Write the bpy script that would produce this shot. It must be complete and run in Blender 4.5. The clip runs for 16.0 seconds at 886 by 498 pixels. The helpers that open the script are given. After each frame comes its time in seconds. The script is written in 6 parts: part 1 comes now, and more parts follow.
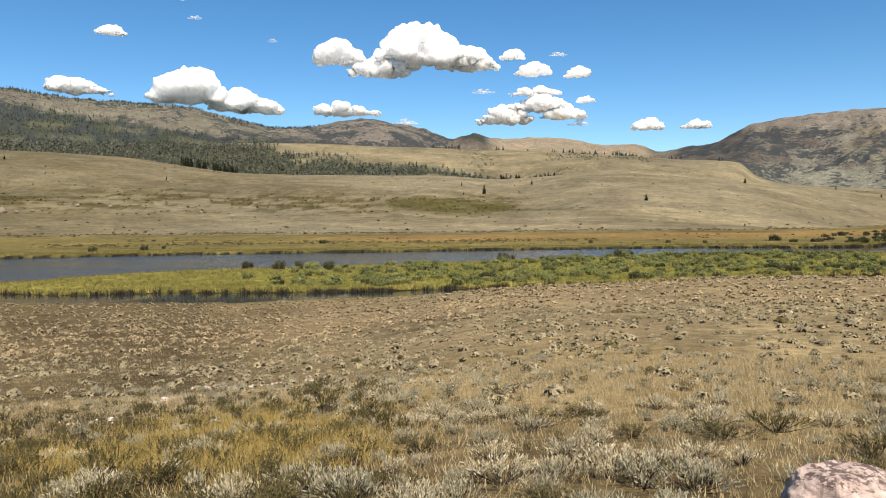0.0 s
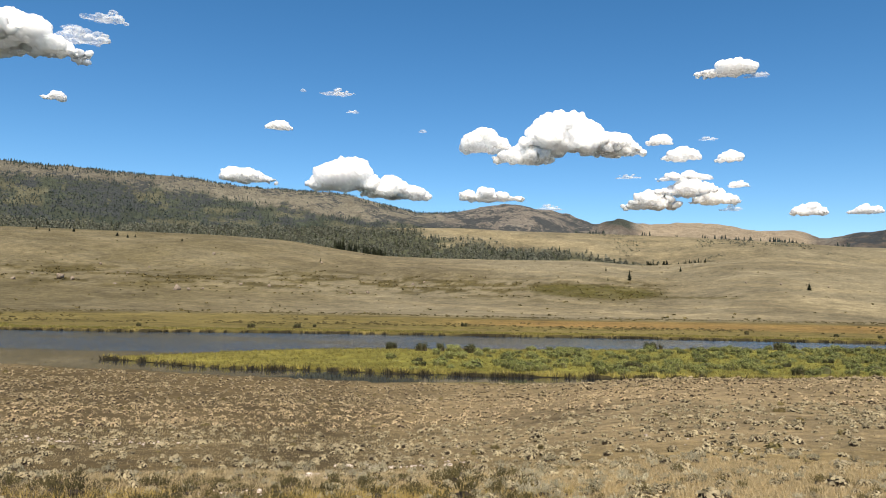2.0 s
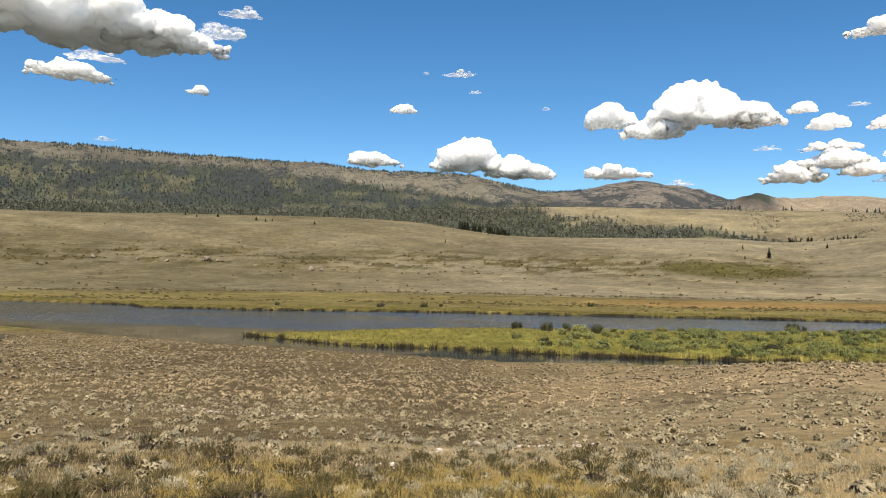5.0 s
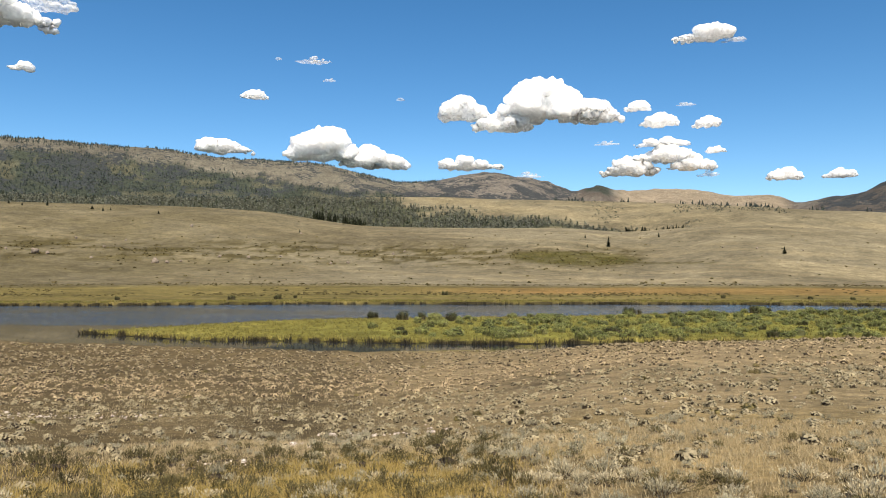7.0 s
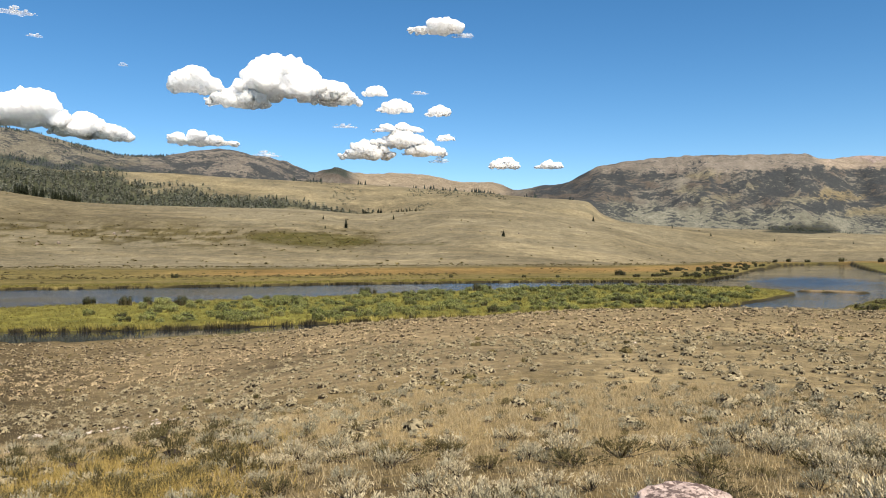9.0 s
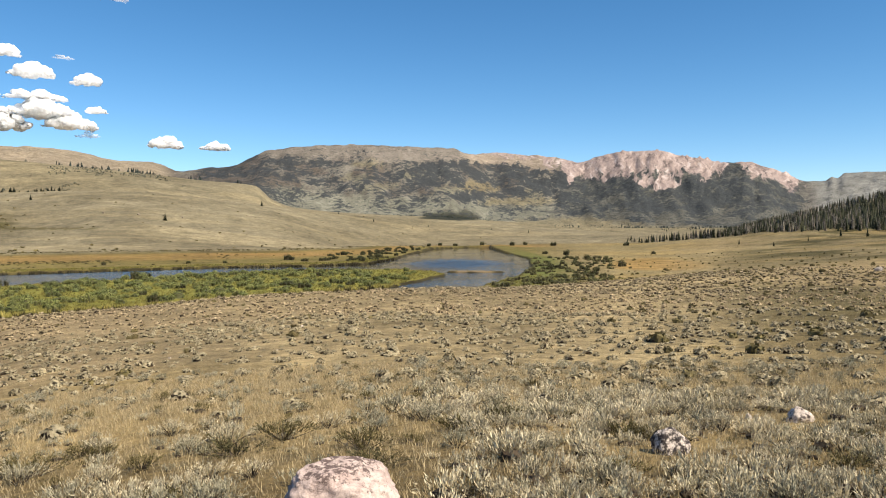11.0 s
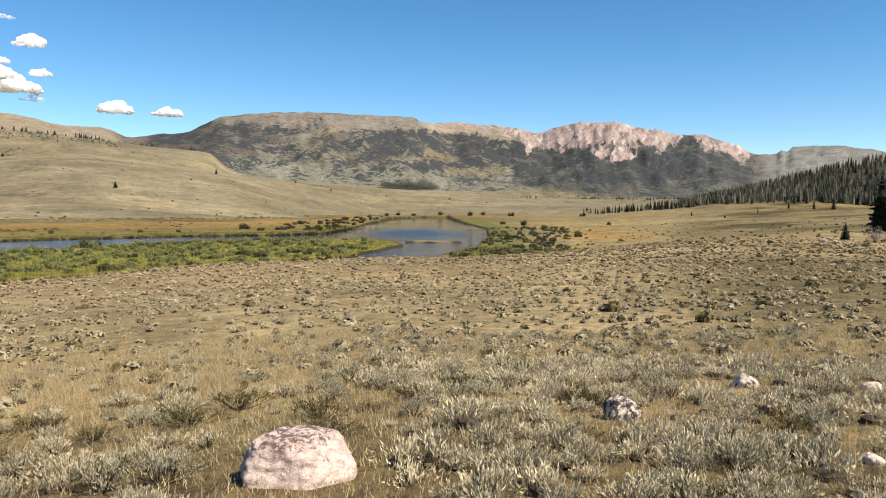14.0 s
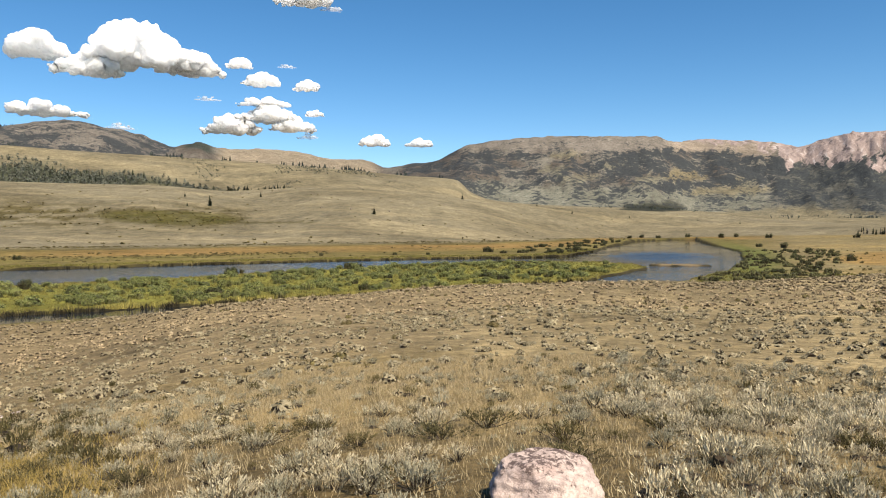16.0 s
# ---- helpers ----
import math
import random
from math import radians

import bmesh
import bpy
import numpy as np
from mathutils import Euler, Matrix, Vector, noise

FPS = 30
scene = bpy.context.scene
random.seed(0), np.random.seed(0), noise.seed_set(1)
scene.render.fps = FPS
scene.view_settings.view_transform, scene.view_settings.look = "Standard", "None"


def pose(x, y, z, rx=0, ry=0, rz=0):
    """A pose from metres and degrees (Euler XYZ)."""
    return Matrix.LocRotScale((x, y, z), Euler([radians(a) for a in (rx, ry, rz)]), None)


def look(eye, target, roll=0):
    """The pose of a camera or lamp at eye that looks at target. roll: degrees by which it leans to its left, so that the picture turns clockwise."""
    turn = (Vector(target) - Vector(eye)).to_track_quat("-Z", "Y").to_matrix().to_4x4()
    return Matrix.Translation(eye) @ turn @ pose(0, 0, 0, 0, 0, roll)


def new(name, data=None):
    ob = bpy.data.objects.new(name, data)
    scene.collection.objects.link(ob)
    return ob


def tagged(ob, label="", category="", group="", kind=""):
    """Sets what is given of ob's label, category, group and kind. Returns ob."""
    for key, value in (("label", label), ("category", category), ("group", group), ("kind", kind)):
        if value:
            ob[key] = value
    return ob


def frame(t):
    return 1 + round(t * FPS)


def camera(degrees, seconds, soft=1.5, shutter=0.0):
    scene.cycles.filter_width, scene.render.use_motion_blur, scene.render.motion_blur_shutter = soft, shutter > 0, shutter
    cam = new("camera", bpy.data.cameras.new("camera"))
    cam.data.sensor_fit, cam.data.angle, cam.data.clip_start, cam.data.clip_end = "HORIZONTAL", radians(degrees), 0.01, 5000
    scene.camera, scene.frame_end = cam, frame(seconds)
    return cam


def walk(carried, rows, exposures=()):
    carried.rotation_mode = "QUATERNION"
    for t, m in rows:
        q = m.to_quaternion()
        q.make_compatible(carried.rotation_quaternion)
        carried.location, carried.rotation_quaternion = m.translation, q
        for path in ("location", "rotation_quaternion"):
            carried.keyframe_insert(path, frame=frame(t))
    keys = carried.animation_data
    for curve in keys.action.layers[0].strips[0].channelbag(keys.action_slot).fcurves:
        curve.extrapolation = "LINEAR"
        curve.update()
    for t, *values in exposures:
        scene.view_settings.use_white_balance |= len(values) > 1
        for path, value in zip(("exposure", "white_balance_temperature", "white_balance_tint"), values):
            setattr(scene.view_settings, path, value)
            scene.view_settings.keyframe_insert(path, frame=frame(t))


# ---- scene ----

# ------------------------------------------------------------------ camera
PLAN = 1.8           # metres in one unit of the plan below
EYE = 1.65           # plan units above the slope before the boulder; the holder stands on a low rise
ARM = 0.147          # the eye swings on a short radius while the holder turns
cam = camera(62.5, 16.0, soft=1.0)
ROWS = [  # seconds, yaw, pitch, roll
    (0.0, -0.06, -2.40, 0.50), (0.5, 3.49, -0.09, 0.70), (1.0, 6.29, 2.94, 0.31),
    (1.5, 8.68, 3.36, -0.37), (2.0, 11.00, 4.18, -0.86), (2.5, 11.92, 4.53, -1.50),
    (3.0, 13.23, 4.54, -1.43), (3.5, 15.77, 4.10, -1.07), (3.7, 17.63, 3.94, -0.94),
    (4.4, 21.00, 3.25, -0.80), (5.1, 20.60, 2.35, -0.72),
    (5.8, 17.98, 1.66, -0.66), (6.0, 17.17, 1.40, -0.62), (6.5, 13.81, 1.48, -0.24),
    (7.0, 9.48, 1.75, 0.03), (7.5, 4.08, 1.45, 0.05), (8.0, -1.25, 1.01, 0.15),
    (8.5, -6.09, 0.08, 0.16), (9.0, -10.86, 0.25, 0.09), (9.5, -16.41, -0.77, 0.60),
    (10.0, -23.49, -0.27, 0.50), (10.2, -26.23, -0.48, 0.60),
    (10.9, -35.20, -0.95, 0.25), (11.6, -42.60, -1.40, -0.30),
    (12.3, -45.97, -1.73, -0.61), (12.5, -46.30, -1.50, -0.62), (13.0, -45.79, -2.14, -0.50),
    (13.5, -43.20, -2.79, -0.35), (14.0, -39.69, -3.35, -0.21), (14.5, -35.60, -3.02, -0.28),
    (15.0, -30.85, -2.56, -0.28), (15.5, -25.88, -2.28, 0.07), (16.0, -20.97, -1.53, 0.37),
]
walk(cam, [(t, pose(-ARM * PLAN * math.sin(radians(yaw)), ARM * PLAN * (math.cos(radians(yaw)) - 1), EYE * PLAN, 90 + pitch, roll, yaw))
           for t, yaw, pitch, roll in ROWS], exposures=[(0.0, 0.56), (9.5, 0.58), (12.5, 0.71), (14.0, 0.70), (16.0, 0.58)])

# ------------------------------------------------------------------ light
SUN_AZ, SUN_EL = 164.0, 50.0
world = bpy.data.worlds.new("sky_world")
scene.world = world
world.use_nodes = True
wn = world.node_tree
sky = wn.nodes.new("ShaderNodeTexSky")
sky.sky_type = "NISHITA"
sky.sun_disc = False
sky.sun_elevation, sky.sun_rotation = radians(SUN_EL), radians(SUN_AZ)
sky.altitude, sky.air_density, sky.dust_density, sky.ozone_density = 2400.0, 0.95, 0.0, 1.0
wn.nodes["Background"].inputs["Strength"].default_value = 0.1
deep = wn.nodes.new("ShaderNodeHueSaturation")
deep.inputs["Hue"].default_value, deep.inputs["Saturation"].default_value = 0.495, 1.3
wn.links.new(sky.outputs[0], deep.inputs["Color"])
wn.links.new(deep.outputs[0], wn.nodes["Background"].inputs["Color"])
sun = new("sun", bpy.data.lights.new("sun", "SUN"))
sun.data.energy, sun.data.angle, sun.data.color = 5.0, radians(0.53), (1.0, 0.87, 0.69)
SUN_DIR = Vector((math.sin(radians(SUN_AZ)) * math.cos(radians(SUN_EL)), math.cos(radians(SUN_AZ)) * math.cos(radians(SUN_EL)), math.sin(radians(SUN_EL))))
sun.matrix_world = look(SUN_DIR * 50, (0, 0, 0))


# ------------------------------------------------------------------ arithmetic of the land
def lattice(ix, iy, seed):
    h = (ix.astype(np.int64) * 374761393 + iy.astype(np.int64) * 668265263 + seed * 974634277) & 0xFFFFFFFF
    h = ((h ^ (h >> 13)) * 1274126177) & 0xFFFFFFFF
    return ((h ^ (h >> 16)) & 0xFFFFFF) / 0xFFFFFF


def vnoise(x, y, seed=0):
    """Smooth noise, 0 to 1, of arrays x and y."""
    x, y = np.asarray(x, float), np.asarray(y, float)
    ix, iy = np.floor(x), np.floor(y)
    u, v = x - ix, y - iy
    u, v = u * u * u * (u * (u * 6 - 15) + 10), v * v * v * (v * (v * 6 - 15) + 10)
    a, b = lattice(ix, iy, seed), lattice(ix + 1, iy, seed)
    c, d = lattice(ix, iy + 1, seed), lattice(ix + 1, iy + 1, seed)
    return (a * (1 - u) + b * u) * (1 - v) + (c * (1 - u) + d * u) * v


def fnoise(x, y, octaves=4, seed=0, rough=0.5):
    total, amp, norm = 0.0, 1.0, 0.0
    for k in range(octaves):
        total = total + amp * vnoise(np.asarray(x) * 2 ** k + 17.3 * k, np.asarray(y) * 2 ** k - 9.1 * k, seed + k)
        norm += amp
        amp *= rough
    return total / norm


def smooth(e0, e1, x):
    t = np.clip((x - e0) / (e1 - e0), 0, 1)
    return t * t * (3 - 2 * t)


def slopes(X, Y):
    """Monotone cubic slopes; knots along the first axis."""
    h = np.diff(X, axis=0)
    d = np.diff(Y, axis=0) / h
    m = np.zeros_like(Y)
    w1, w2 = 2 * h[1:] + h[:-1], h[1:] + 2 * h[:-1]
    same = d[1:] * d[:-1] > 0
    with np.errstate(divide="ignore", invalid="ignore"):
        inner = (w1 + w2) / (w1 / d[:-1] + w2 / d[1:])
    m[1:-1] = np.where(same, inner, 0)
    m[0], m[-1] = d[0], d[-1]
    return m


def curve_eval(X, Y, m, q):
    """Cubic through knots X, Y (knots, n) at q (n)."""
    k = np.clip((X <= q[None]).sum(0) - 1, 0, len(X) - 2)
    j = np.arange(len(q))
    x0, x1, y0, y1 = X[k, j], X[k + 1, j], Y[k, j], Y[k + 1, j]
    h = x1 - x0
    t = np.clip((q - x0) / h, 0, 1)
    return (y0 * (1 + 2 * t) * (1 - t) ** 2 + m[k, j] * h * t * (1 - t) ** 2 + y1 * t * t * (3 - 2 * t) + m[k + 1, j] * h * t * t * (t - 1))


def table(*pairs):
    """A smooth function of the bearing from (bearing, value) pairs."""
    xs, ys = np.array(pairs[0::2], float), np.array(pairs[1::2], float)
    ms = slopes(xs[:, None], ys[:, None])[:, 0]

    def f(a):
        a = np.clip(a, xs[0], xs[-1])
        k = np.clip(np.searchsorted(xs, a, side="right") - 1, 0, len(xs) - 2)
        h = xs[k + 1] - xs[k]
        t = (a - xs[k]) / h
        return (ys[k] * (1 + 2 * t) * (1 - t) ** 2 + ms[k] * h * t * (1 - t) ** 2 + ys[k + 1] * t * t * (3 - 2 * t) + ms[k + 1] * h * t * t * (t - 1))
    return f


WATER = -7.35
# bearings in degrees to the right of the first view; heights as angles seen from the eye
brow_r = table(-180, 90, -90, 130, -60, 140, -47, 121, -40, 108, -32, 93, -28, 89, -20, 82, -12, 77, 0, 70, 12, 62, 27, 62, 39, 68, 45, 76, 50, 86, 55, 100, 61, 122, 68, 160, 75, 220, 95, 260, 130, 200, 180, 90)
brow_a = table(-180, -3.0, -90, -3.0, -60, -3.75, -47, -4.17, -40, -4.69, -32, -5.37, -28, -5.62, -20, -6.15, -15, -6.4, -6, -6.38, 0, -6.02, 5, -5.62, 12, -5.22, 19, -4.8, 27, -4.42, 32, -4.2, 39, -4.14, 45, -3.85, 50.6, -3.4, 55.5, -2.88, 61, -2.35, 68, -1.74, 75, -1.36, 95, -0.6, 130, -1.0, 180, -3.0)
shore_r = table(-180, 200, -90, 170, -60, 150, -47, 126, -40, 113, -32, 98, -28, 94, -20, 87, -12, 84, 0, 84, 12, 88, 27, 96, 39, 120, 45, 130, 50, 150, 55, 175, 61, 200, 68, 235, 75, 300, 95, 360, 130, 320, 180, 200)
shore_z = table(-180, -6.5, -60, -7.0, -47, -7.1, 39, -7.0, 45, -6.9, 50, -6.7, 55, -6.2, 61, -5.2, 68, -3.3, 75, -1.6, 95, 0.5, 130, -1.0, 180, -6.5)
flat_r = table(-180, 260, -60, 275, -47, 268, -36, 222, -20, 212, 0, 212, 20, 224, 29, 240, 32, 300, 35, 450, 38, 565, 41, 480, 45, 400, 52, 380, 61, 360, 68, 370, 75, 400, 95, 460, 180, 260)
flat_z = table(-180, -6.2, 45, -6.7, 52, -6.2, 57, -5.2, 61, -3.9, 68, -1.6, 75, 0.0, 95, 1.5, 180, -6.2)
foot_r = table(-180, 420, -60, 360, -20, 340, 10, 340, 24, 400, 30, 520, 36, 640, 45, 640, 52, 590, 60, 590, 95, 590, 180, 420)
foot_a = table(-180, -0.5, -47, -0.91, -32, -0.91, -15, -0.98, 0, -1.08, 12, -0.98, 28, -0.95, 36, -0.78, 45, -0.48, 50, -0.45, 56, -0.12, 60, 0.3, 64, 0.4, 69, 0.22, 73, 0.1, 78, 0.22, 95, 0.4, 130, 0.0, 180, -0.5)
hill_r = table(-180, 800, -60, 950, -19, 900, -10, 820, 0, 800, 6, 830, 12, 720, 20, 740, 30, 880, 40, 980, 50, 980, 56, 800, 64, 860, 95, 860, 130, 900, 180, 800)
hill_a = table(-180, 2.0, -90, 3.5, -60, 4.3, -47, 4.5, -40, 4.72, -31, 4.78, -24, 4.6, -19.5, 4.05, -15.3, 3.56, -9.7, 3.41, 0, 3.34, 4.5, 3.02, 9.4, 3.24, 13.8, 3.22, 18.2, 2.88, 22.5, 2.4, 26.7, 1.93, 30.7, 1.6, 36, 1.33, 40.7, 1.03, 45, 0.61, 50, 0.25, 55, -0.1, 58, 0.35, 60, 0.9, 64, 1.75, 69, 2.85, 75, 3.6, 80, 4.05, 92, 4.5, 130, 3.0, 180, 2.0)
shelf_r = table(-180, 1270, -60, 1270, 0, 1270, 20, 1200, 26, 1270, 60, 1330, 180, 1270)
shelf_a = table(-180, 2.4, -90, 4.2, -60, 4.9, -47, 5.15, -32, 5.3, -25, 5.5, -20, 5.62, -15, 5.78, -10, 5.83, -6, 5.67, 0, 5.48, 7, 5.15, 14, 4.62, 18, 4.23, 22, 3.88, 23.2, 2.9, 25, 2.25, 30, 1.8, 36, 1.5, 45, 0.9, 50, 0.6, 60, 0.6, 95, 2.2, 180, 2.4)
crest_r = table(-180, 1950, -60, 1850, -30, 1880, -14, 1950, -6, 2080, 0, 2150, 2.6, 2080, 5, 2400, 15, 2400, 21, 2150, 30, 2120, 38, 2180, 41, 2380, 47, 2350, 52, 2230, 60, 2230, 63, 2430, 180, 1950)
crest_a = table(-180, 4.0, -90, 8.2, -60, 9.1, -47, 9.08, -40, 9.0, -33, 8.88, -28, 8.66, -24, 8.47, -19.6, 8.24, -15.1, 7.48, -13, 7.02, -11, 7.09, -8.9, 7.32, -6.2, 7.72, -3.7, 7.4, -1.8, 7.08, -0.3, 6.5, 0.9, 6.1, 1.5, 6.3, 2.6, 6.52, 3.7, 6.2, 5.2, 6.16, 7.8, 6.23, 9.6, 6.06, 12.1, 5.48, 14.6, 5.4, 16.5, 4.84, 18.6, 5.16, 20.5, 5.38, 21.7, 6.0, 22.9, 6.58, 25, 6.86, 28.7, 7.06, 30.7, 7.18)
crest_b = table(30.7, 7.18, 33.8, 7.0, 37.3, 6.8, 38.2, 6.38, 39.8, 6.4, 42.4, 6.32, 45, 6.0, 46.9, 5.73, 48.5, 6.05, 50, 6.37, 52.7, 6.43, 54.1, 6.02, 55.7, 5.78, 57.3, 5.42, 58.9, 5.4, 59.9, 5.02, 61, 4.6, 61.6, 4.34, 62.3, 4.0, 62.8, 3.85, 64.05, 3.78, 64.45, 4.1, 64.75, 3.95, 65.2, 4.27, 67.7, 4.24, 69.8, 3.93, 72, 3.6, 80, 4.0, 95, 4.5, 130, 4.2, 180, 4.0)

# the water's outer shore and the island, in metres
LAKE = [(-520, 190), (-300, 182), (-192, 181), (-174, 182), (-160, 169), (-126, 174), (-83, 188), (-52, 195), (-22, 199), (3, 203), (50, 207),
        (77, 209), (101, 203), (123, 206), (134, 219), (154, 240), (200, 300), (250, 356), (293, 412), (346, 443), (366, 436), (287, 334), (196, 209),
        (143, 152), (107, 118), (83, 101), (70, 92), (40, 86), (0, 82), (-21, 79), (-35, 80), (-51, 81), (-70, 84), (-90, 86), (-160, 100), (-300, 118), (-520, 130)]
ISLE = [(-69, 96), (-66, 104), (-53, 120), (-36, 131), (-15, 138), (14, 151), (40, 162), (60, 168), (85, 169), (106, 162), (107, 147), (100, 135), (84, 120),
        (70, 109), (40, 100), (12, 95), (-6, 91), (-20, 89), (-34, 90), (-47, 89), (-57, 92)]

BAR = [(182 * math.sin(radians(36.4)), 182 * math.cos(radians(36.4))), (179 * math.sin(radians(38.5)), 179 * math.cos(radians(38.5))), (181 * math.sin(radians(41.3)), 181 * math.cos(radians(41.3))),
       (186 * math.sin(radians(39.6)), 186 * math.cos(radians(39.6))), (186 * math.sin(radians(37.6)), 186 * math.cos(radians(37.6)))]


def poly_dist(x, y, poly):
    """Distance to a closed line, positive inside."""
    p = np.array(poly, float)
    best = np.full(x.shape, 1e9)
    inside = np.zeros(x.shape, bool)
    for (ax, ay), (bx, by) in zip(p, np.roll(p, -1, 0)):
        ex, ey = bx - ax, by - ay
        t = np.clip(((x - ax) * ex + (y - ay) * ey) / (ex * ex + ey * ey), 0, 1)
        best = np.minimum(best, np.hypot(x - ax - t * ex, y - ay - t * ey))
        if ay != by:
            inside ^= ((ay > y) != (by > y)) & (x < ex * (y - ay) / (by - ay) + ax)
    return np.where(inside, best, -best)


def wet(x, y):
    """Metres inside the water (negative on land)."""
    wob = 2.4 * (fnoise(x / 9, y / 9, 3, 71) - 0.5)
    return np.minimum(np.minimum(poly_dist(x, y, LAKE) + wob, -poly_dist(x, y, ISLE) + wob), -poly_dist(x, y, BAR) + 0.4 * wob)


def tan_d(a):
    return np.tan(np.radians(a))


def ground(x, y, detail=True):
    """Height of the land at arrays x, y."""
    x, y = np.atleast_1d(np.asarray(x, float)), np.atleast_1d(np.asarray(y, float))
    r = np.hypot(x, y)
    a = np.degrees(np.arctan2(x, y))
    crest = np.where(a < 30.7, crest_a(a), crest_b(a))
    rb, rs, rf, ro, rh, rt, rc = brow_r(a), shore_r(a), flat_r(a), foot_r(a), hill_r(a), shelf_r(a), crest_r(a)
    zb, zs, zf = EYE + rb * tan_d(brow_a(a)), shore_z(a), flat_z(a)
    zo, zh, zt = EYE + ro * tan_d(foot_a(a)), EYE + rh * tan_d(hill_a(a)), EYE + rt * tan_d(shelf_a(a))
    zc = EYE + rc * tan_d(crest)
    zero = np.zeros_like(r)
    X = np.stack([zero, zero + 1.2, zero + 3.6, rb, rs, rf, ro, rh, rh * 1.13, rt, rt * 1.16, rc, zero + 3000])
    Z = np.stack([zero + 0.733, zero + 0.62, zero - 0.02, zb, zs, zf, zo, zh, zh - 3.0, zt, zt - 4.0, zc, zc * 0.45])
    m = slopes(X, Z)
    for knot, lift in ((7, hill_a(a)), (9, shelf_a(a)), (11, crest)):
        m[knot] = tan_d(lift)
    z = curve_eval(X, Z, m, r)
    if detail:
        lee = smooth(2, 30, r)
        z = z + lee * (fnoise(x / 17, y / 17, 3, 5) - 0.5) * 0.5 * (1 - smooth(60, 95, r)) + (fnoise(x / 2.1, y / 2.1, 3, 9) - 0.5) * 0.12 * (1 - smooth(60, 90, r))
        far = smooth(330, 700, r)
        z = z + far * (fnoise(x / 120, y / 120, 4, 21) - 0.5) * 13 * (1 - 0.9 * np.exp(-((r / rh - 1) / 0.2) ** 2)) * (1 - 0.9 * np.exp(-((r / rt - 1) / 0.08) ** 2))
        # gullies on the high slopes, deeper on the cliffs
        t = np.clip((r - rt * 1.2) / (rc - rt * 1.2), 0, 1)
        bend = 0.9 * (fnoise(x / 330, y / 330, 3, 34) - 0.5)
        g = np.abs(fnoise(a / 2.2 + 0.0016 * r + bend, r / 420 + bend, 5, 33, 0.58) - 0.5) * 2
        cliff = smooth(45, 48, a) * (1 - smooth(61, 63, a))
        z = z + (g - 0.35) * (20 + 14 * cliff - 14 * smooth(-6, -14, a)) * np.sin(np.pi * t) * (1 - smooth(0.8, 1.0, t))
        z = z + (np.abs(fnoise(x / 150, y / 150, 4, 35, 0.55) - 0.5) * 2 - 0.3) * (26 - 16 * smooth(-6, -14, a)) * np.sin(np.pi * t) * (1 - smooth(0.8, 1.0, t))
        z = z + smooth(0.5, 0.8, t) * (1 - smooth(0.97, 1.0, t)) * (np.abs(fnoise(a * 1.9, r / 160, 4, 45, 0.6) - 0.5) * 2 - 0.3) * 22 * cliff
        z = z + smooth(0.6, 1, t) * (fnoise(a * 1.6, r / 260, 4, 41, 0.6) - 0.5) * 8
    d = wet(x, y) if (r < 700).any() else np.full_like(r, -99.0)
    s = smooth(-0.5, 0.8, d)
    return z * (1 - s) + (WATER - 1.1) * s


# ------------------------------------------------------------------ materials
def nodes_of(name):
    m = bpy.data.materials.new(name)
    m.use_nodes = True
    nt = m.node_tree
    return m, nt, nt.nodes["Principled BSDF"]


def add(nt, kind, **kw):
    n = nt.nodes.new(kind)
    for k, v in kw.items():
        n.inputs[k].default_value = v
    return n


def ramp(nt, src, *stops):
    n = nt.nodes.new("ShaderNodeValToRGB")
    e = n.color_ramp.elements
    while len(e) < len(stops):
        e.new(0.5)
    for el, (p, c) in zip(e, stops):
        el.position, el.color = p, (*c, 1) if len(c) == 3 else c
    nt.links.new(src, n.inputs[0])
    return n.outputs[0]


def noise_tex(nt, vec, scale, detail=4.0, rough=0.55):
    n = add(nt, "ShaderNodeTexNoise", Scale=scale, Detail=detail, Roughness=rough)
    if vec is not None:
        nt.links.new(vec, n.inputs["Vector"])
    return n.outputs["Fac"]


def mix_rgb(nt, fac, a, b, mode="MIX"):
    n = nt.nodes.new("ShaderNodeMix")
    n.data_type, n.blend_type = "RGBA", mode
    for socket, v in ((n.inputs[0], fac), (n.inputs[6], a), (n.inputs[7], b)):
        if hasattr(v, "links"):
            nt.links.new(v, socket)
        else:
            socket.default_value = v if not isinstance(v, tuple) or len(v) == 4 else (*v, 1)
    return n.outputs[2]


def bumped(nt, bsdf, height, strength, distance):
    b = add(nt, "ShaderNodeBump", Strength=strength, Distance=distance)
    nt.links.new(height, b.inputs["Height"])
    nt.links.new(b.outputs[0], bsdf.inputs["Normal"])


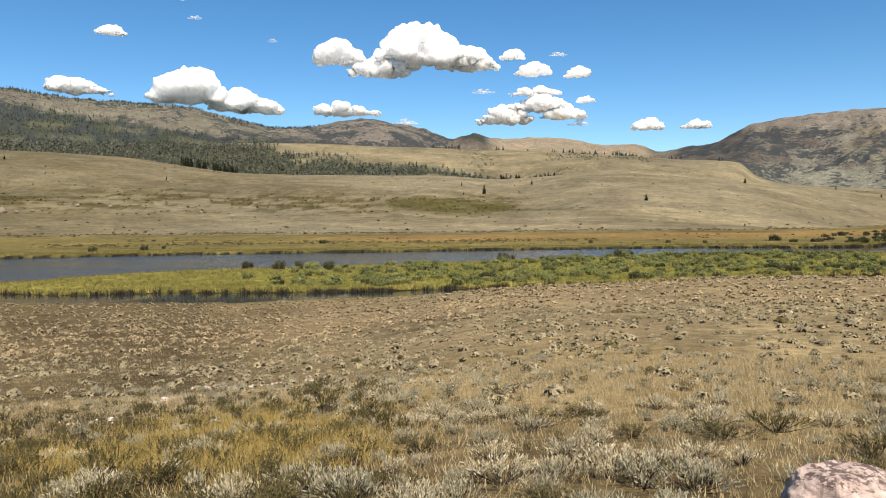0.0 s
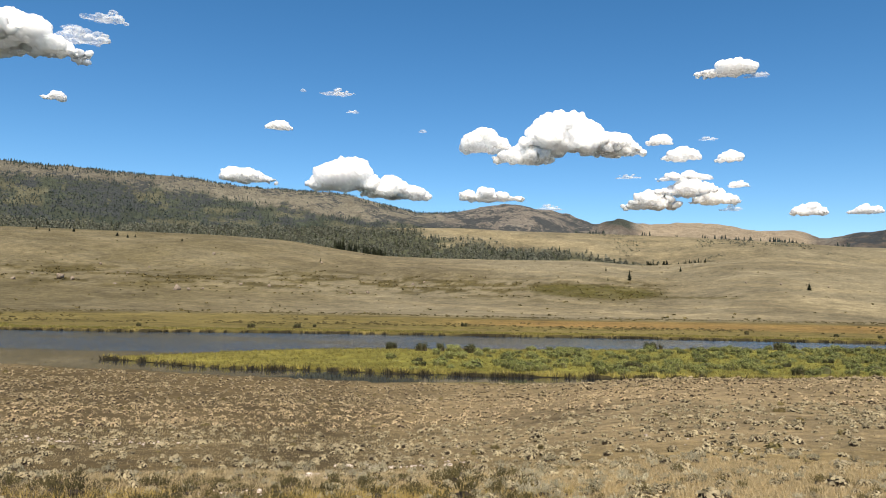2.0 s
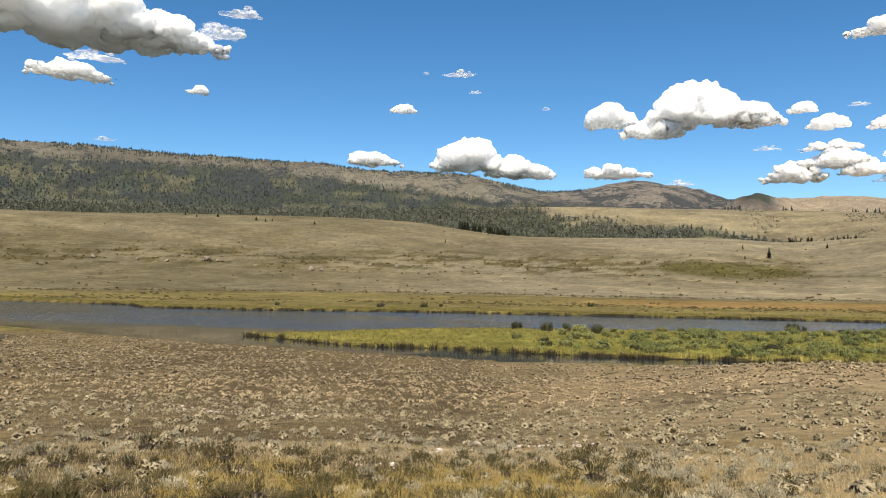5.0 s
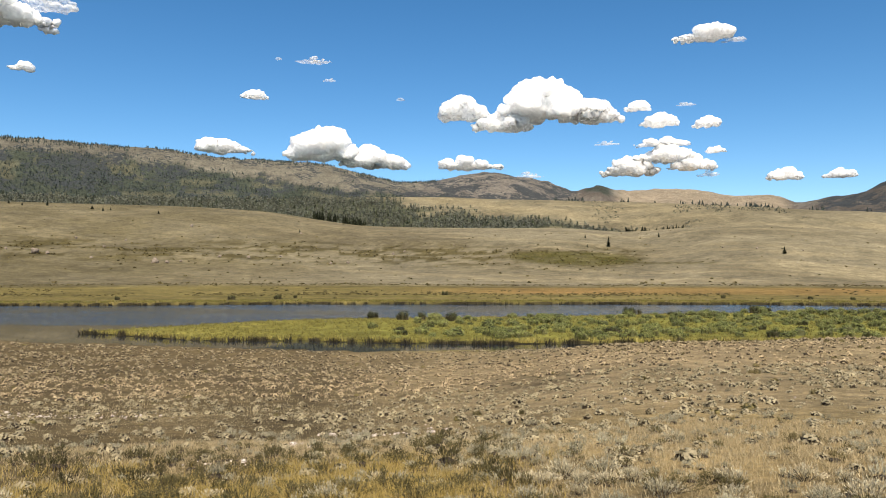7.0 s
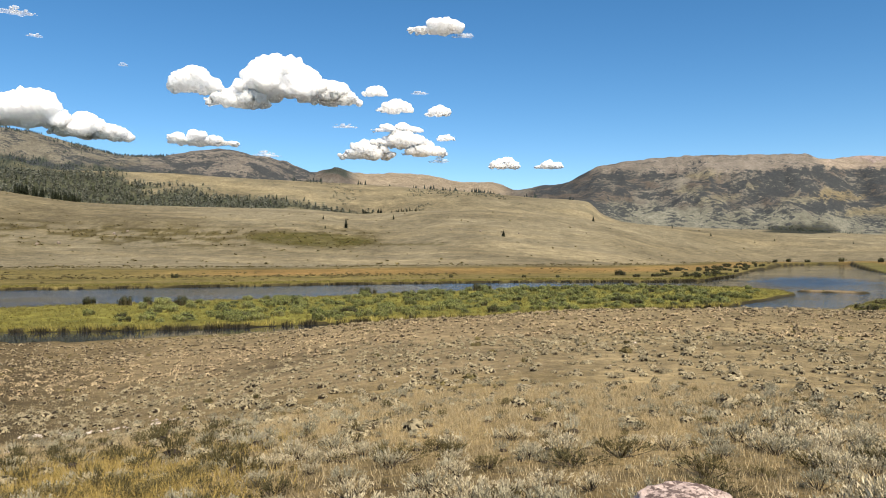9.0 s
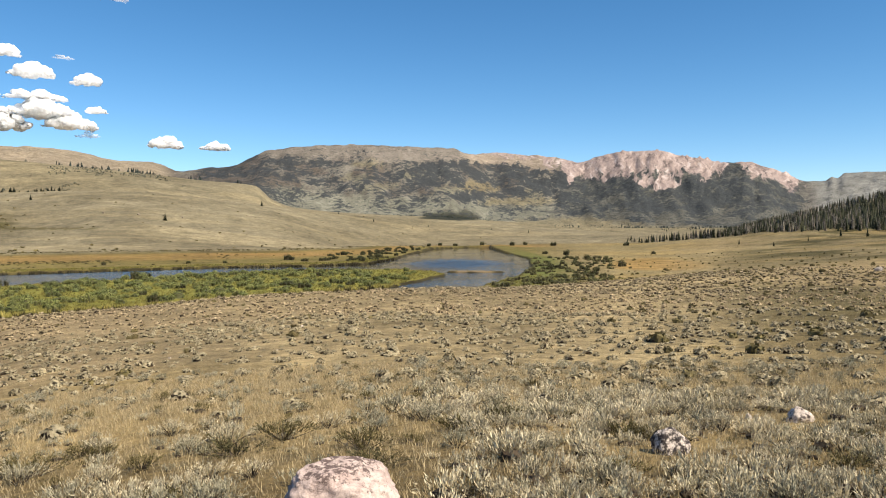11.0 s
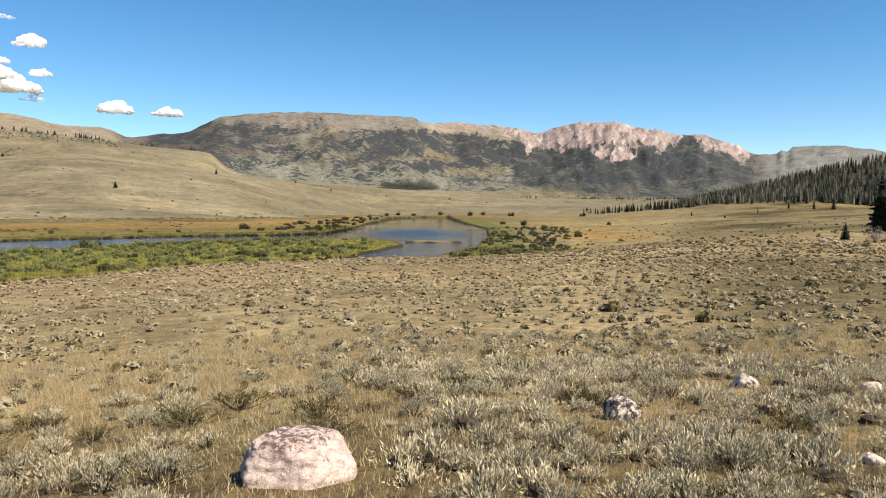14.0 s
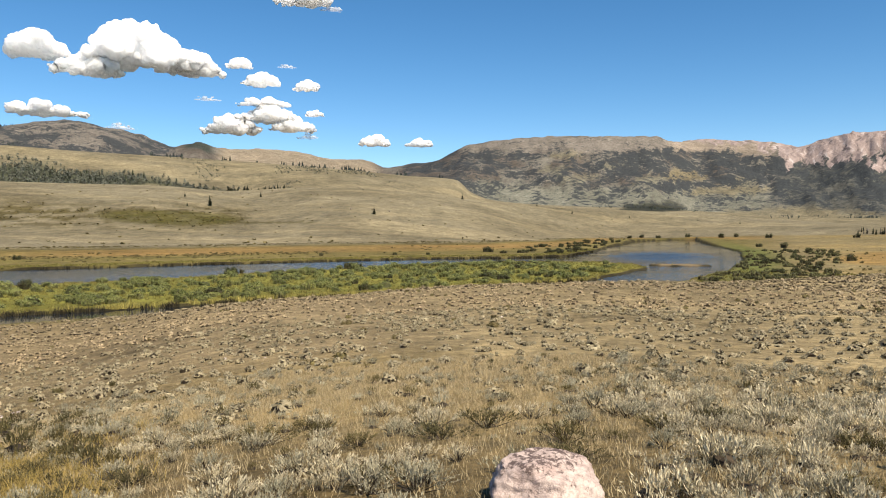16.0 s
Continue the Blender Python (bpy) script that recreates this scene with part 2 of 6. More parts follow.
def plain_mat(name, c1, c2, scale=8.0, rough=0.85, per_object=0.25, bump=0.0, bump_d=0.02, spec=0.2, translucent=0.0):
    """Two-tone noise with a random shade per object or per piece."""
    m, nt, b = nodes_of(name)
    co = nt.nodes.new("ShaderNodeTexCoord").outputs["Object"]
    fac = noise_tex(nt, co, scale, 5.0)
    col = ramp(nt, fac, (0.3, c1), (0.7, c2))
    geo = nt.nodes.new("ShaderNodeNewGeometry").outputs["Random Per Island"]
    inf = nt.nodes.new("ShaderNodeObjectInfo").outputs["Random"]
    s = nt.nodes.new("ShaderNodeMath")
    s.operation = "ADD"
    nt.links.new(geo, s.inputs[0])
    nt.links.new(inf, s.inputs[1])
    lo, hi = 1 - per_object, 1 + per_object
    shade = ramp(nt, s.outputs[0], (0.0, (lo, lo, lo)), (1.0, (hi, hi, hi)))
    s2 = nt.nodes.new("ShaderNodeMath")
    s2.operation = "MULTIPLY"
    s2.inputs[1].default_value = 0.5
    nt.links.new(s.outputs[0], s2.inputs[0])
    nt.links.new(s2.outputs[0], shade.node.inputs[0])
    col = mix_rgb(nt, 1.0, col, shade, "MULTIPLY")
    nt.links.new(col, b.inputs["Base Color"])
    b.inputs["Roughness"].default_value = rough
    b.inputs["Specular IOR Level"].default_value = spec
    if bump:
        bumped(nt, b, fac, bump, bump_d)
    if translucent:
        tr = nt.nodes.new("ShaderNodeBsdfTranslucent")
        nt.links.new(col, tr.inputs["Color"])
        mx = nt.nodes.new("ShaderNodeMixShader")
        mx.inputs[0].default_value = translucent
        nt.links.new(b.outputs[0], mx.inputs[1])
        nt.links.new(tr.outputs[0], mx.inputs[2])
        nt.links.new(mx.outputs[0], nt.nodes["Material Output"].inputs["Surface"])
    return m


def ground_mat():
    m, nt, b = nodes_of("valley_ground")
    co = nt.nodes.new("ShaderNodeTexCoord").outputs["Object"]
    at = nt.nodes.new("ShaderNodeAttribute")
    at.attribute_name = "cover"
    fine = noise_tex(nt, co, 9.0, 6.0, 0.65)
    mid = noise_tex(nt, co, 0.55, 5.0, 0.6)
    wide = noise_tex(nt, co, 0.035, 6.0, 0.62)
    big = noise_tex(nt, co, 0.0075, 7.0, 0.62)
    col = at.outputs["Color"]
    litter = noise_tex(nt, co, 2.3, 4.0, 0.6)
    copse = noise_tex(nt, co, 0.16, 5.0, 0.65)
    for fac, lo, hi in ((fine, 0.62, 1.3), (litter, 0.55, 1.35), (mid, 0.66, 1.28), (copse, 0.6, 1.32), (wide, 0.68, 1.3), (big, 0.76, 1.24)):
        col = mix_rgb(nt, 1.0, col, ramp(nt, fac, (0.25, (lo, lo, lo * 0.97)), (0.75, (hi, hi, hi * 0.97))), "MULTIPLY")
    # single trees and groves too far away to tell apart, thick where the slope is wooded
    speck = noise_tex(nt, co, 0.085, 5.0, 0.7)
    grove = noise_tex(nt, co, 0.016, 6.0, 0.62)
    level = at.outputs["Alpha"]
    crown = noise_tex(nt, co, 0.38, 3.0, 0.6)
    for fac, amount in ((crown, 1.1), (speck, 2.3), (grove, 2.3)):
        step = nt.nodes.new("ShaderNodeMath")
        step.operation = "MULTIPLY_ADD"
        nt.links.new(fac, step.inputs[0])
        step.inputs[1].default_value = amount
        nt.links.new(level, step.inputs[2])
        level = step.outputs[0]
    pick = add(nt, "ShaderNodeMapRange", **{"From Min": 3.27, "From Max": 3.34, "To Min": 0.0, "To Max": 0.95})
    nt.links.new(level, pick.inputs["Value"])
    some = nt.nodes.new("ShaderNodeMath")
    some.operation = "GREATER_THAN"
    some.inputs[1].default_value = 0.01
    nt.links.new(at.outputs["Alpha"], some.inputs[0])
    both = nt.nodes.new("ShaderNodeMath")
    both.operation = "MULTIPLY"
    nt.links.new(some.outputs[0], both.inputs[0])
    nt.links.new(pick.outputs[0], both.inputs[1])
    # Trees lean to blue: distance haze is put into their colour
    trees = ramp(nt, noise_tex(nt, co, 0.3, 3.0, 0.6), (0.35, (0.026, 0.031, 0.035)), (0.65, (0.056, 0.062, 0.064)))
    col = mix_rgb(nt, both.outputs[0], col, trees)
    # bare limestone cliffs and scree, streaked down the slope
    cl = nt.nodes.new("ShaderNodeAttribute")
    cl.attribute_name = "cliff"
    axes = nt.nodes.new("ShaderNodeSeparateXYZ")
    nt.links.new(co, axes.inputs[0])
    bearing = nt.nodes.new("ShaderNodeMath")
    bearing.operation = "ARCTAN2"
    nt.links.new(axes.outputs["X"], bearing.inputs[0])
    nt.links.new(axes.outputs["Y"], bearing.inputs[1])
    across = nt.nodes.new("ShaderNodeMath")
    across.operation = "MULTIPLY_ADD"
    nt.links.new(bearing.outputs[0], across.inputs[0])
    across.inputs[1].default_value = 2200.0
    warp = nt.nodes.new("ShaderNodeMath")
    warp.operation = "MULTIPLY"
    warp.inputs[1].default_value = 60.0
    nt.links.new(grove, warp.inputs[0])
    nt.links.new(warp.outputs[0], across.inputs[2])
    fall = nt.nodes.new("ShaderNodeCombineXYZ")
    nt.links.new(across.outputs[0], fall.inputs["X"])
    low = nt.nodes.new("ShaderNodeMath")
    low.operation = "MULTIPLY"
    low.inputs[1].default_value = 0.24
    nt.links.new(axes.outputs["Z"], low.inputs[0])
    nt.links.new(low.outputs[0], fall.inputs["Y"])
    ragged = nt.nodes.new("ShaderNodeMath")
    ragged.operation = "MULTIPLY_ADD"
    nt.links.new(noise_tex(nt, fall.outputs[0], 0.05, 8.0, 0.68), ragged.inputs[0])
    ragged.inputs[1].default_value = 1.7
    nt.links.new(cl.outputs["Fac"], ragged.inputs[2])
    bare = add(nt, "ShaderNodeMapRange", **{"From Min": 1.31, "From Max": 1.40})
    nt.links.new(ragged.outputs[0], bare.inputs["Value"])
    streaks = noise_tex(nt, fall.outputs[0], 0.08, 8.0, 0.72)
    stone = ramp(nt, streaks, (0.39, (0.12, 0.098, 0.094)), (0.46, (0.27, 0.213, 0.192)), (0.55, (0.35, 0.28, 0.252)), (0.66, (0.56, 0.51, 0.475)))
    col = mix_rgb(nt, bare.outputs[0], col, stone)
    nt.links.new(col, b.inputs["Base Color"])
    b.inputs["Roughness"].default_value = 0.95
    b.inputs["Specular IOR Level"].default_value = 0.1
    # clods and tufts near by, crags on the mountains
    up = nt.nodes.new("ShaderNodeAttribute")
    up.attribute_name = "upland"
    crag = nt.nodes.new("ShaderNodeMath")
    crag.operation = "MULTIPLY"
    nt.links.new(noise_tex(nt, co, 0.02, 8.0, 0.62), crag.inputs[0])
    nt.links.new(up.outputs["Fac"], crag.inputs[1])
    rough_ = add(nt, "ShaderNodeBump", Strength=1.0, Distance=24.0)
    nt.links.new(crag.outputs[0], rough_.inputs["Height"])
    lumps = nt.nodes.new("ShaderNodeMath")
    lumps.operation = "MULTIPLY_ADD"
    nt.links.new(noise_tex(nt, co, 3.4, 5.0, 0.6), lumps.inputs[0])
    lumps.inputs[1].default_value = 0.5
    nt.links.new(mid, lumps.inputs[2])
    clod = add(nt, "ShaderNodeBump", Strength=1.0, Distance=0.5)
    nt.links.new(lumps.outputs[0], clod.inputs["Height"])
    nt.links.new(rough_.outputs[0], clod.inputs["Normal"])
    nt.links.new(clod.outputs[0], b.inputs["Normal"])
    return m


def water_mat():
    m, nt, b = nodes_of("river_water")
    co = nt.nodes.new("ShaderNodeTexCoord").outputs["Object"]
    mp = nt.nodes.new("ShaderNodeMapping")
    mp.inputs["Scale"].default_value = (0.5, 1.0, 1.0)
    nt.links.new(co, mp.inputs["Vector"])
    streak = noise_tex(nt, mp.outputs[0], 0.03, 4.0)
    rip = noise_tex(nt, mp.outputs[0], 2.4, 5.0, 0.6)
    nt.links.new(ramp(nt, streak, (0.35, (0.014, 0.020, 0.030)), (0.65, (0.030, 0.034, 0.036))), b.inputs["Base Color"])
    b.inputs["IOR"].default_value = 1.33
    # the channel behind the island is sheltered and calmer than the open river
    xyz = nt.nodes.new("ShaderNodeSeparateXYZ")
    nt.links.new(co, xyz.inputs[0])
    calm = add(nt, "ShaderNodeMapRange", **{"From Min": 96.0, "From Max": 118.0, "To Min": 0.004, "To Max": 1.0})
    nt.links.new(xyz.outputs["Y"], calm.inputs["Value"])
    still = add(nt, "ShaderNodeMapRange", **{"From Min": 94.0, "From Max": 120.0, "To Min": 0.02, "To Max": 0.16})
    nt.links.new(xyz.outputs["Y"], still.inputs["Value"])
    wave = nt.nodes.new("ShaderNodeMath")
    wave.operation = "MULTIPLY"
    nt.links.new(rip, wave.inputs[0])
    nt.links.new(calm.outputs[0], wave.inputs[1])
    # the lake lies still under its banks but for one patch of wind in its middle
    sheltered = add(nt, "ShaderNodeMapRange", **{"From Min": 50.0, "From Max": 110.0, "To Min": 1.0, "To Max": 0.36})
    nt.links.new(xyz.outputs["X"], sheltered.inputs["Value"])
    spot = nt.nodes.new("ShaderNodeMapping")
    spot.vector_type = "TEXTURE"
    spot.inputs["Location"].default_value = (146.0, 190.0, WATER)
    spot.inputs["Rotation"].default_value = (0.0, 0.0, radians(-37.5))
    spot.inputs["Scale"].default_value = (15.0, 44.0, 100.0)
    nt.links.new(co, spot.inputs["Vector"])
    reach = nt.nodes.new("ShaderNodeVectorMath")
    reach.operation = "LENGTH"
    nt.links.new(spot.outputs[0], reach.inputs[0])
    wind = add(nt, "ShaderNodeMapRange", **{"From Min": 0.45, "From Max": 1.35, "To Min": 1.3, "To Max": 0.0})
    nt.links.new(reach.outputs["Value"], wind.inputs["Value"])
    lee = nt.nodes.new("ShaderNodeMath")
    nt.links.new(sheltered.outputs[0], lee.inputs[0])
    nt.links.new(wind.outputs[0], lee.inputs[1])
    dull = nt.nodes.new("ShaderNodeMath")
    dull.operation = "MULTIPLY"
    nt.links.new(still.outputs[0], dull.inputs[0])
    nt.links.new(lee.outputs[0], dull.inputs[1])
    nt.links.new(dull.outputs[0], b.inputs["Roughness"])
    gust = add(nt, "ShaderNodeMapRange", **{"From Min": 0.44, "From Max": 0.58, "To Min": 0.12, "To Max": 1.1})
    nt.links.new(streak, gust.inputs["Value"])
    height = wave.outputs[0]
    for src in (lee, gust):
        less = nt.nodes.new("ShaderNodeMath")
        less.operation = "MULTIPLY"
        nt.links.new(height, less.inputs[0])
        nt.links.new(src.outputs[0], less.inputs[1])
        height = less.outputs[0]
    bumped(nt, b, height, 1.0, 0.2)
    return m


# ------------------------------------------------------------------ the land
VALLEY = ground_mat()


def mesh_of(name, verts, faces, mats, smooth_faces=True, mat_index=None):
    me = bpy.data.meshes.new(name)
    verts = np.asarray(verts, np.float32)
    faces = np.asarray(faces, np.int32)
    n, k = faces.shape
    me.vertices.add(len(verts))
    me.vertices.foreach_set("co", verts.ravel())
    me.loops.add(n * k)
    me.loops.foreach_set("vertex_index", faces.ravel())
    me.polygons.add(n)
    me.polygons.foreach_set("loop_start", np.arange(n, dtype=np.int32) * k)
    for mt in mats:
        me.materials.append(mt)
    if mat_index is not None:
        me.polygons.foreach_set("material_index", np.asarray(mat_index, np.int32))
    me.polygons.foreach_set("use_smooth", np.full(n, smooth_faces))
    me.update(calc_edges=True)
    me.validate()
    return me


edge_west = table(-90, 8.2, -45, 8.1, -31, 7.95, -25, 7.3, -17, 6.35, -12, 5.9)
edge_top = table(16, 9.0, 20, 7.6, 23, 6.3, 27, 6.0, 31, 5.75, 34, 5.75, 37.5, 6.05, 40, 6.6)
edge_pink = table(44, 5.1, 45.5, 4.75, 47, 4.45, 49.4, 4.45, 52, 4.75, 55, 4.6, 57, 4.5, 57.9, 5.25, 58.6, 5.1, 59.4, 4.35, 60.5, 3.95, 62, 3.4, 64, 3.2)


def lerp_c(base, colour, w):
    return base * (1 - w[:, None]) + np.array(colour) * w[:, None]


def ridge_clear(a, el):
    """Long level clearings between the woods of the western ridge."""
    return smooth(0.57, 0.63, fnoise(a / 4.6, el * 5.2 + 0.3 * a, 4, 221, 0.55))


def cover(x, y, z):
    """Base colour of the ground cover: grass, sage soil, meadow, woodland floor, scree and rock."""
    r, a = np.hypot(x, y), np.degrees(np.arctan2(x, y))
    el = np.degrees(np.arctan2(z - EYE, r))
    n1, n2 = fnoise(x / 14, y / 14, 4, 101), fnoise(x / 45, y / 45, 4, 102)
    c = np.tile(np.array((0.29, 0.222, 0.138)), (len(x), 1))
    # near slope: a straw belt, bare sage soil beyond it, a greener hollow to the east
    c = lerp_c(c, (0.25, 0.190, 0.112), smooth(30, 14, r))
    c = lerp_c(c, (0.155, 0.115, 0.067), smooth(13, 7, r))
    straw = smooth(5.5, 8.0, r) * smooth(19.0, 12.0, r + 5 * (n1 - 0.5))
    c = lerp_c(c, (0.100, 0.080, 0.037), smooth(0, -14, a) * smooth(-150, -100, a) * smooth(15, 9.0, r + 4 * (n1 - 0.5)) * 0.85)
    straw = straw * (1 - 0.6 * smooth(0, -14, a) * smooth(15, 9, r))
    c = lerp_c(c, (0.32, 0.242, 0.137), straw * (0.55 + 0.45 * smooth(0.4, 0.6, n1)))
    c = lerp_c(c, (0.36, 0.27, 0.140), smooth(0.55, 0.7, n1) * smooth(60, 30, r) * smooth(7, 16, r) * 0.7)
    c = lerp_c(c, (0.275, 0.212, 0.142), smooth(0.3, 0.55, n2) * smooth(14, 20, r) * (1 - smooth(40, 58, a)) * 0.85)
    c = lerp_c(c, (0.130, 0.106, 0.056), smooth(0.40, 0.58, n2) * smooth(45, 62, a) * smooth(9, 30, r) * 0.9)
    c = lerp_c(c, (0.135, 0.100, 0.058), smooth(-2, -24, a) * smooth(9, 13, r) * (0.6 + 0.5 * n2))
    c = lerp_c(c, (0.305, 0.240, 0.153), smooth(10, 28, a) * smooth(66, 52, a) * smooth(8, 18, r) * 0.8)
    d = wet(x, y)
    isle = poly_dist(x, y, ISLE)
    low = smooth(1.0, 1.08, r / brow_r(a)) * smooth(-80, -70, a) * smooth(61, 51, a)
    # far bank meadow
    t = np.clip((r - flat_r(a)) / (foot_r(a) - flat_r(a)), 0, 1)
    m = np.tile(np.array((0.185, 0.150, 0.062)), (len(x), 1))
    m = lerp_c(m, (0.255, 0.168, 0.070), smooth(0.25, 0.45, t) * (1 - smooth(0.7, 0.9, t)) * smooth(-16, 0, a) * (0.5 + fnoise(x / 60, y / 25, 3, 104)))
    m = lerp_c(m, (0.125, 0.10, 0.038), smooth(0.72, 0.9, t + 0.3 * (n2 - 0.5)) * 0.85)
    m = lerp_c(m, (0.12, 0.105, 0.035), smooth(0.52, 0.62, fnoise(x / 22, y / 7, 4, 118)) * 0.6 * smooth(0.5, 0.1, t))
    m = lerp_c(m, (0.215, 0.172, 0.100), smooth(42, 47, a))
    m = lerp_c(m, (0.30, 0.215, 0.095), 0.5 * smooth(43, 50, a) * smooth(0.42, 0.6, fnoise(x / 50, y / 22, 3, 105)))
    m = lerp_c(m, (0.30, 0.190, 0.075), 0.8 * smooth(1.25, 0.6, ((a - 52.8) / 4.4) ** 2 + ((el + 2.2) / 0.5) ** 2 + 1.5 * (n2 - 0.5)))
    m = lerp_c(m, (0.13, 0.145, 0.045), (smooth(-16, -4, d)) * smooth(40, 44, a) * 0.9)
    m = np.where((isle > -3)[:, None], lerp_c(np.tile(np.array((0.21, 0.185, 0.05)), (len(x), 1)), (0.20, 0.190, 0.05), smooth(-48, -12, x + 10 * n1) * smooth(1.5, 8, isle)), m)
    c = c * (1 - low[:, None]) + m * low[:, None]
    c = lerp_c(c, (0.30, 0.225, 0.155), smooth(-3, -1, poly_dist(x, y, BAR)))
    # sage hills
    hill = smooth(0.9, 1.02, r / foot_r(a))
    h = np.tile(np.array((0.222, 0.192, 0.145)), (len(x), 1))
    h = lerp_c(h, (0.165, 0.138, 0.096), smooth(0.4, 0.65, fnoise(x / 160, y / 160, 4, 106)) * (0.5 + 0.5 * smooth(5, -25, a)))
    h = lerp_c(h, (0.30, 0.25, 0.175), smooth(0.56, 0.7, fnoise(x / 140, (y + 0.35 * x) / 22, 4, 116)) * 0.6)
    h = lerp_c(h, (0.138, 0.116, 0.074), smooth(-10, -34, a) * (0.55 + 0.4 * smooth(0.35, 0.6, n2)))
    # damp hollows along the hill's foot with olive shrubs
    patch = fnoise(a / 1.7, el / 0.17, 5, 108, 0.62)
    middle = 1.05 + 0.018 * np.clip(-a, 0, 50) * (1 - 0.4 * smooth(-30, -50, a))
    draw = np.exp(-((el - middle) / 0.8) ** 2) * smooth(7.5, 3.5, a)
    h = lerp_c(h, (0.090, 0.073, 0.032), 0.9 * smooth(0.48, 0.55, patch) * np.clip(draw * 1.3, 0, 1))
    spot = smooth(1.35, 0.7, ((a - 0.8 - 3.0 * (0.95 - el)) / 4.6) ** 2 + ((el - 1.0) / 0.55) ** 2 + 1.2 * (patch - 0.5))
    h = lerp_c(h, (0.085, 0.075, 0.022), spot * (0.75 + 0.25 * smooth(0.4, 0.6, patch)))
    tail = smooth(1.0, 0.6, ((a - 7.5) / 4.0) ** 2 + ((el - 0.62) / 0.07) ** 2)
    h = lerp_c(h, (0.10, 0.085, 0.035), tail * 0.8)
    c = lerp_c(c, (0, 0, 0), hill) + h * hill[:, None]
    # eastern meadow in front of the wood
    east = smooth(56, 62, a) * smooth(120, 240, r) * (r < foot_r(a) * 1.02)
    c = lerp_c(c, (0.185, 0.150, 0.092), east * 0.9)
    c = lerp_c(c, (0.086, 0.073, 0.035), east * smooth(0.46, 0.56, fnoise(x / 40, y / 22, 4, 109)))
    c = lerp_c(c, (0.22, 0.168, 0.092), east * smooth(0.56, 0.66, fnoise(x / 60, y / 18, 4, 129)))
    # woodland floor behind the first hill and under the eastern wood
    reach_u = (r - hill_r(a)) / (shelf_r(a) - hill_r(a))
    band = smooth(1.0, 1.06, r / hill_r(a)) * (1 - smooth(1, 7, a)) * smooth(0.06, -0.06, reach_u - 1.0 + 0.024 * np.clip(a + 19, 0, 30))
    wood = band * smooth(0.28, 0.36, fnoise(x / 110, y / 110, 3, 211) + 0.15 * smooth(-12, -30, a))
    c = lerp_c(c, (0.072, 0.078, 0.058), wood)
    c = lerp_c(c, (0.05, 0.05, 0.03), smooth(56, 59, a) * smooth(1.0, 1.04, r / foot_r(a)))
    # a cloud's shadow on the valley floor, painted as a dark patch
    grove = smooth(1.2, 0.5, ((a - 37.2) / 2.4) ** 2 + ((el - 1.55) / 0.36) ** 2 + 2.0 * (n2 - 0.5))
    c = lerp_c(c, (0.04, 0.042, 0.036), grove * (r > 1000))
    # high slopes: what each mountain is made of, and how thickly it is wooded, with blue-grey haze painted in
    t = (r - shelf_r(a) * 1.16) / (crest_r(a) - shelf_r(a) * 1.16)
    high = smooth(-0.02, 0.03, t)
    jag = fnoise(a / 0.9, el * 2.2, 5, 111, 0.62) - 0.5
    e = el + 1.1 * jag
    big = fnoise(a / 2.8, el * 1.1, 4, 119, 0.6)
    k = np.tile(np.array((0.185, 0.171, 0.170)), (len(x), 1))
    k = lerp_c(k, (0.125, 0.107, 0.106), smooth(0.42, 0.6, fnoise(a / 1.3, el * 2.0 + 3, 5, 117, 0.6)))
    # western ridge: woods below, a bare tan strip and scattered trees above
    west = smooth(-9, -13, a)
    line = edge_west(a)
    clear = ridge_clear(a, el)
    k = lerp_c(k, (0.118, 0.110, 0.106), west * smooth(-24, -31, a))
    k = lerp_c(k, (0.056, 0.066, 0.058), west * smooth(line + 0.1, line - 0.1, e))
    k = lerp_c(k, (0.180, 0.165, 0.152), west * smooth(line - 0.1, line + 0.15, e) * (1 - 0.6 * smooth(-26, -33, a)))
    k = lerp_c(k, (0.108, 0.106, 0.084), west * clear * smooth(line, line - 0.3, e))
    tree = (1 - 0.7 * clear) * west * np.where(e < line, 0.56 - 0.22 * smooth(0.5, 0.64, big), 0.27 + 0.30 * smooth(-31, -33, a) * smooth(8.5, 8.3, e) + 0.2 * smooth(-19, -15, a))
    # the middle mountain is grey-brown rock, the far range pale, one dark wooded knoll before it
    mid_ = smooth(-13, -9, a) * smooth(1.4, 0.6, a)
    k = lerp_c(k, (0.192, 0.172, 0.176), mid_ * 0.9)
    tree = tree + mid_ * (0.42 + 0.2 * smooth(6.6, 6.0, e))
    far_ = smooth(3.5, 4.6, a) * smooth(16.5, 15, a)
    k = lerp_c(k, (0.29, 0.24, 0.205), far_ * smooth(0.35, 0.55, t))
    knoll = smooth(1.0, 0.5, ((a - 2.55) / 1.15) ** 2) * smooth(0.7, 0.8, t)
    k = lerp_c(k, (0.055, 0.062, 0.06), knoll)
    # the eastern massif: tan plateau, purple-brown shoulder, dark groves, pale olive foot
    mass = smooth(16.5, 19, a) * smooth(47, 44, a)
    k = lerp_c(k, (0.110, 0.096, 0.096), mass * smooth(25, 21, a))
    k = lerp_c(k, (0.198, 0.196, 0.184), mass * smooth(3.9, 3.0, e + 0.05 * (a - 28)) * smooth(21, 24, a))
    top = smooth(-0.25, 0.25, e - edge_top(a))
    k = lerp_c(k, (0.215, 0.190, 0.190), mass * top)
    scree = smooth(37.6, 38.6, a) * smooth(-0.2, 0.1, e - (6.1 - 0.17 * (a - 38.5)))
    k = lerp_c(k, (0.275, 0.228, 0.210), scree * smooth(47, 45, a))
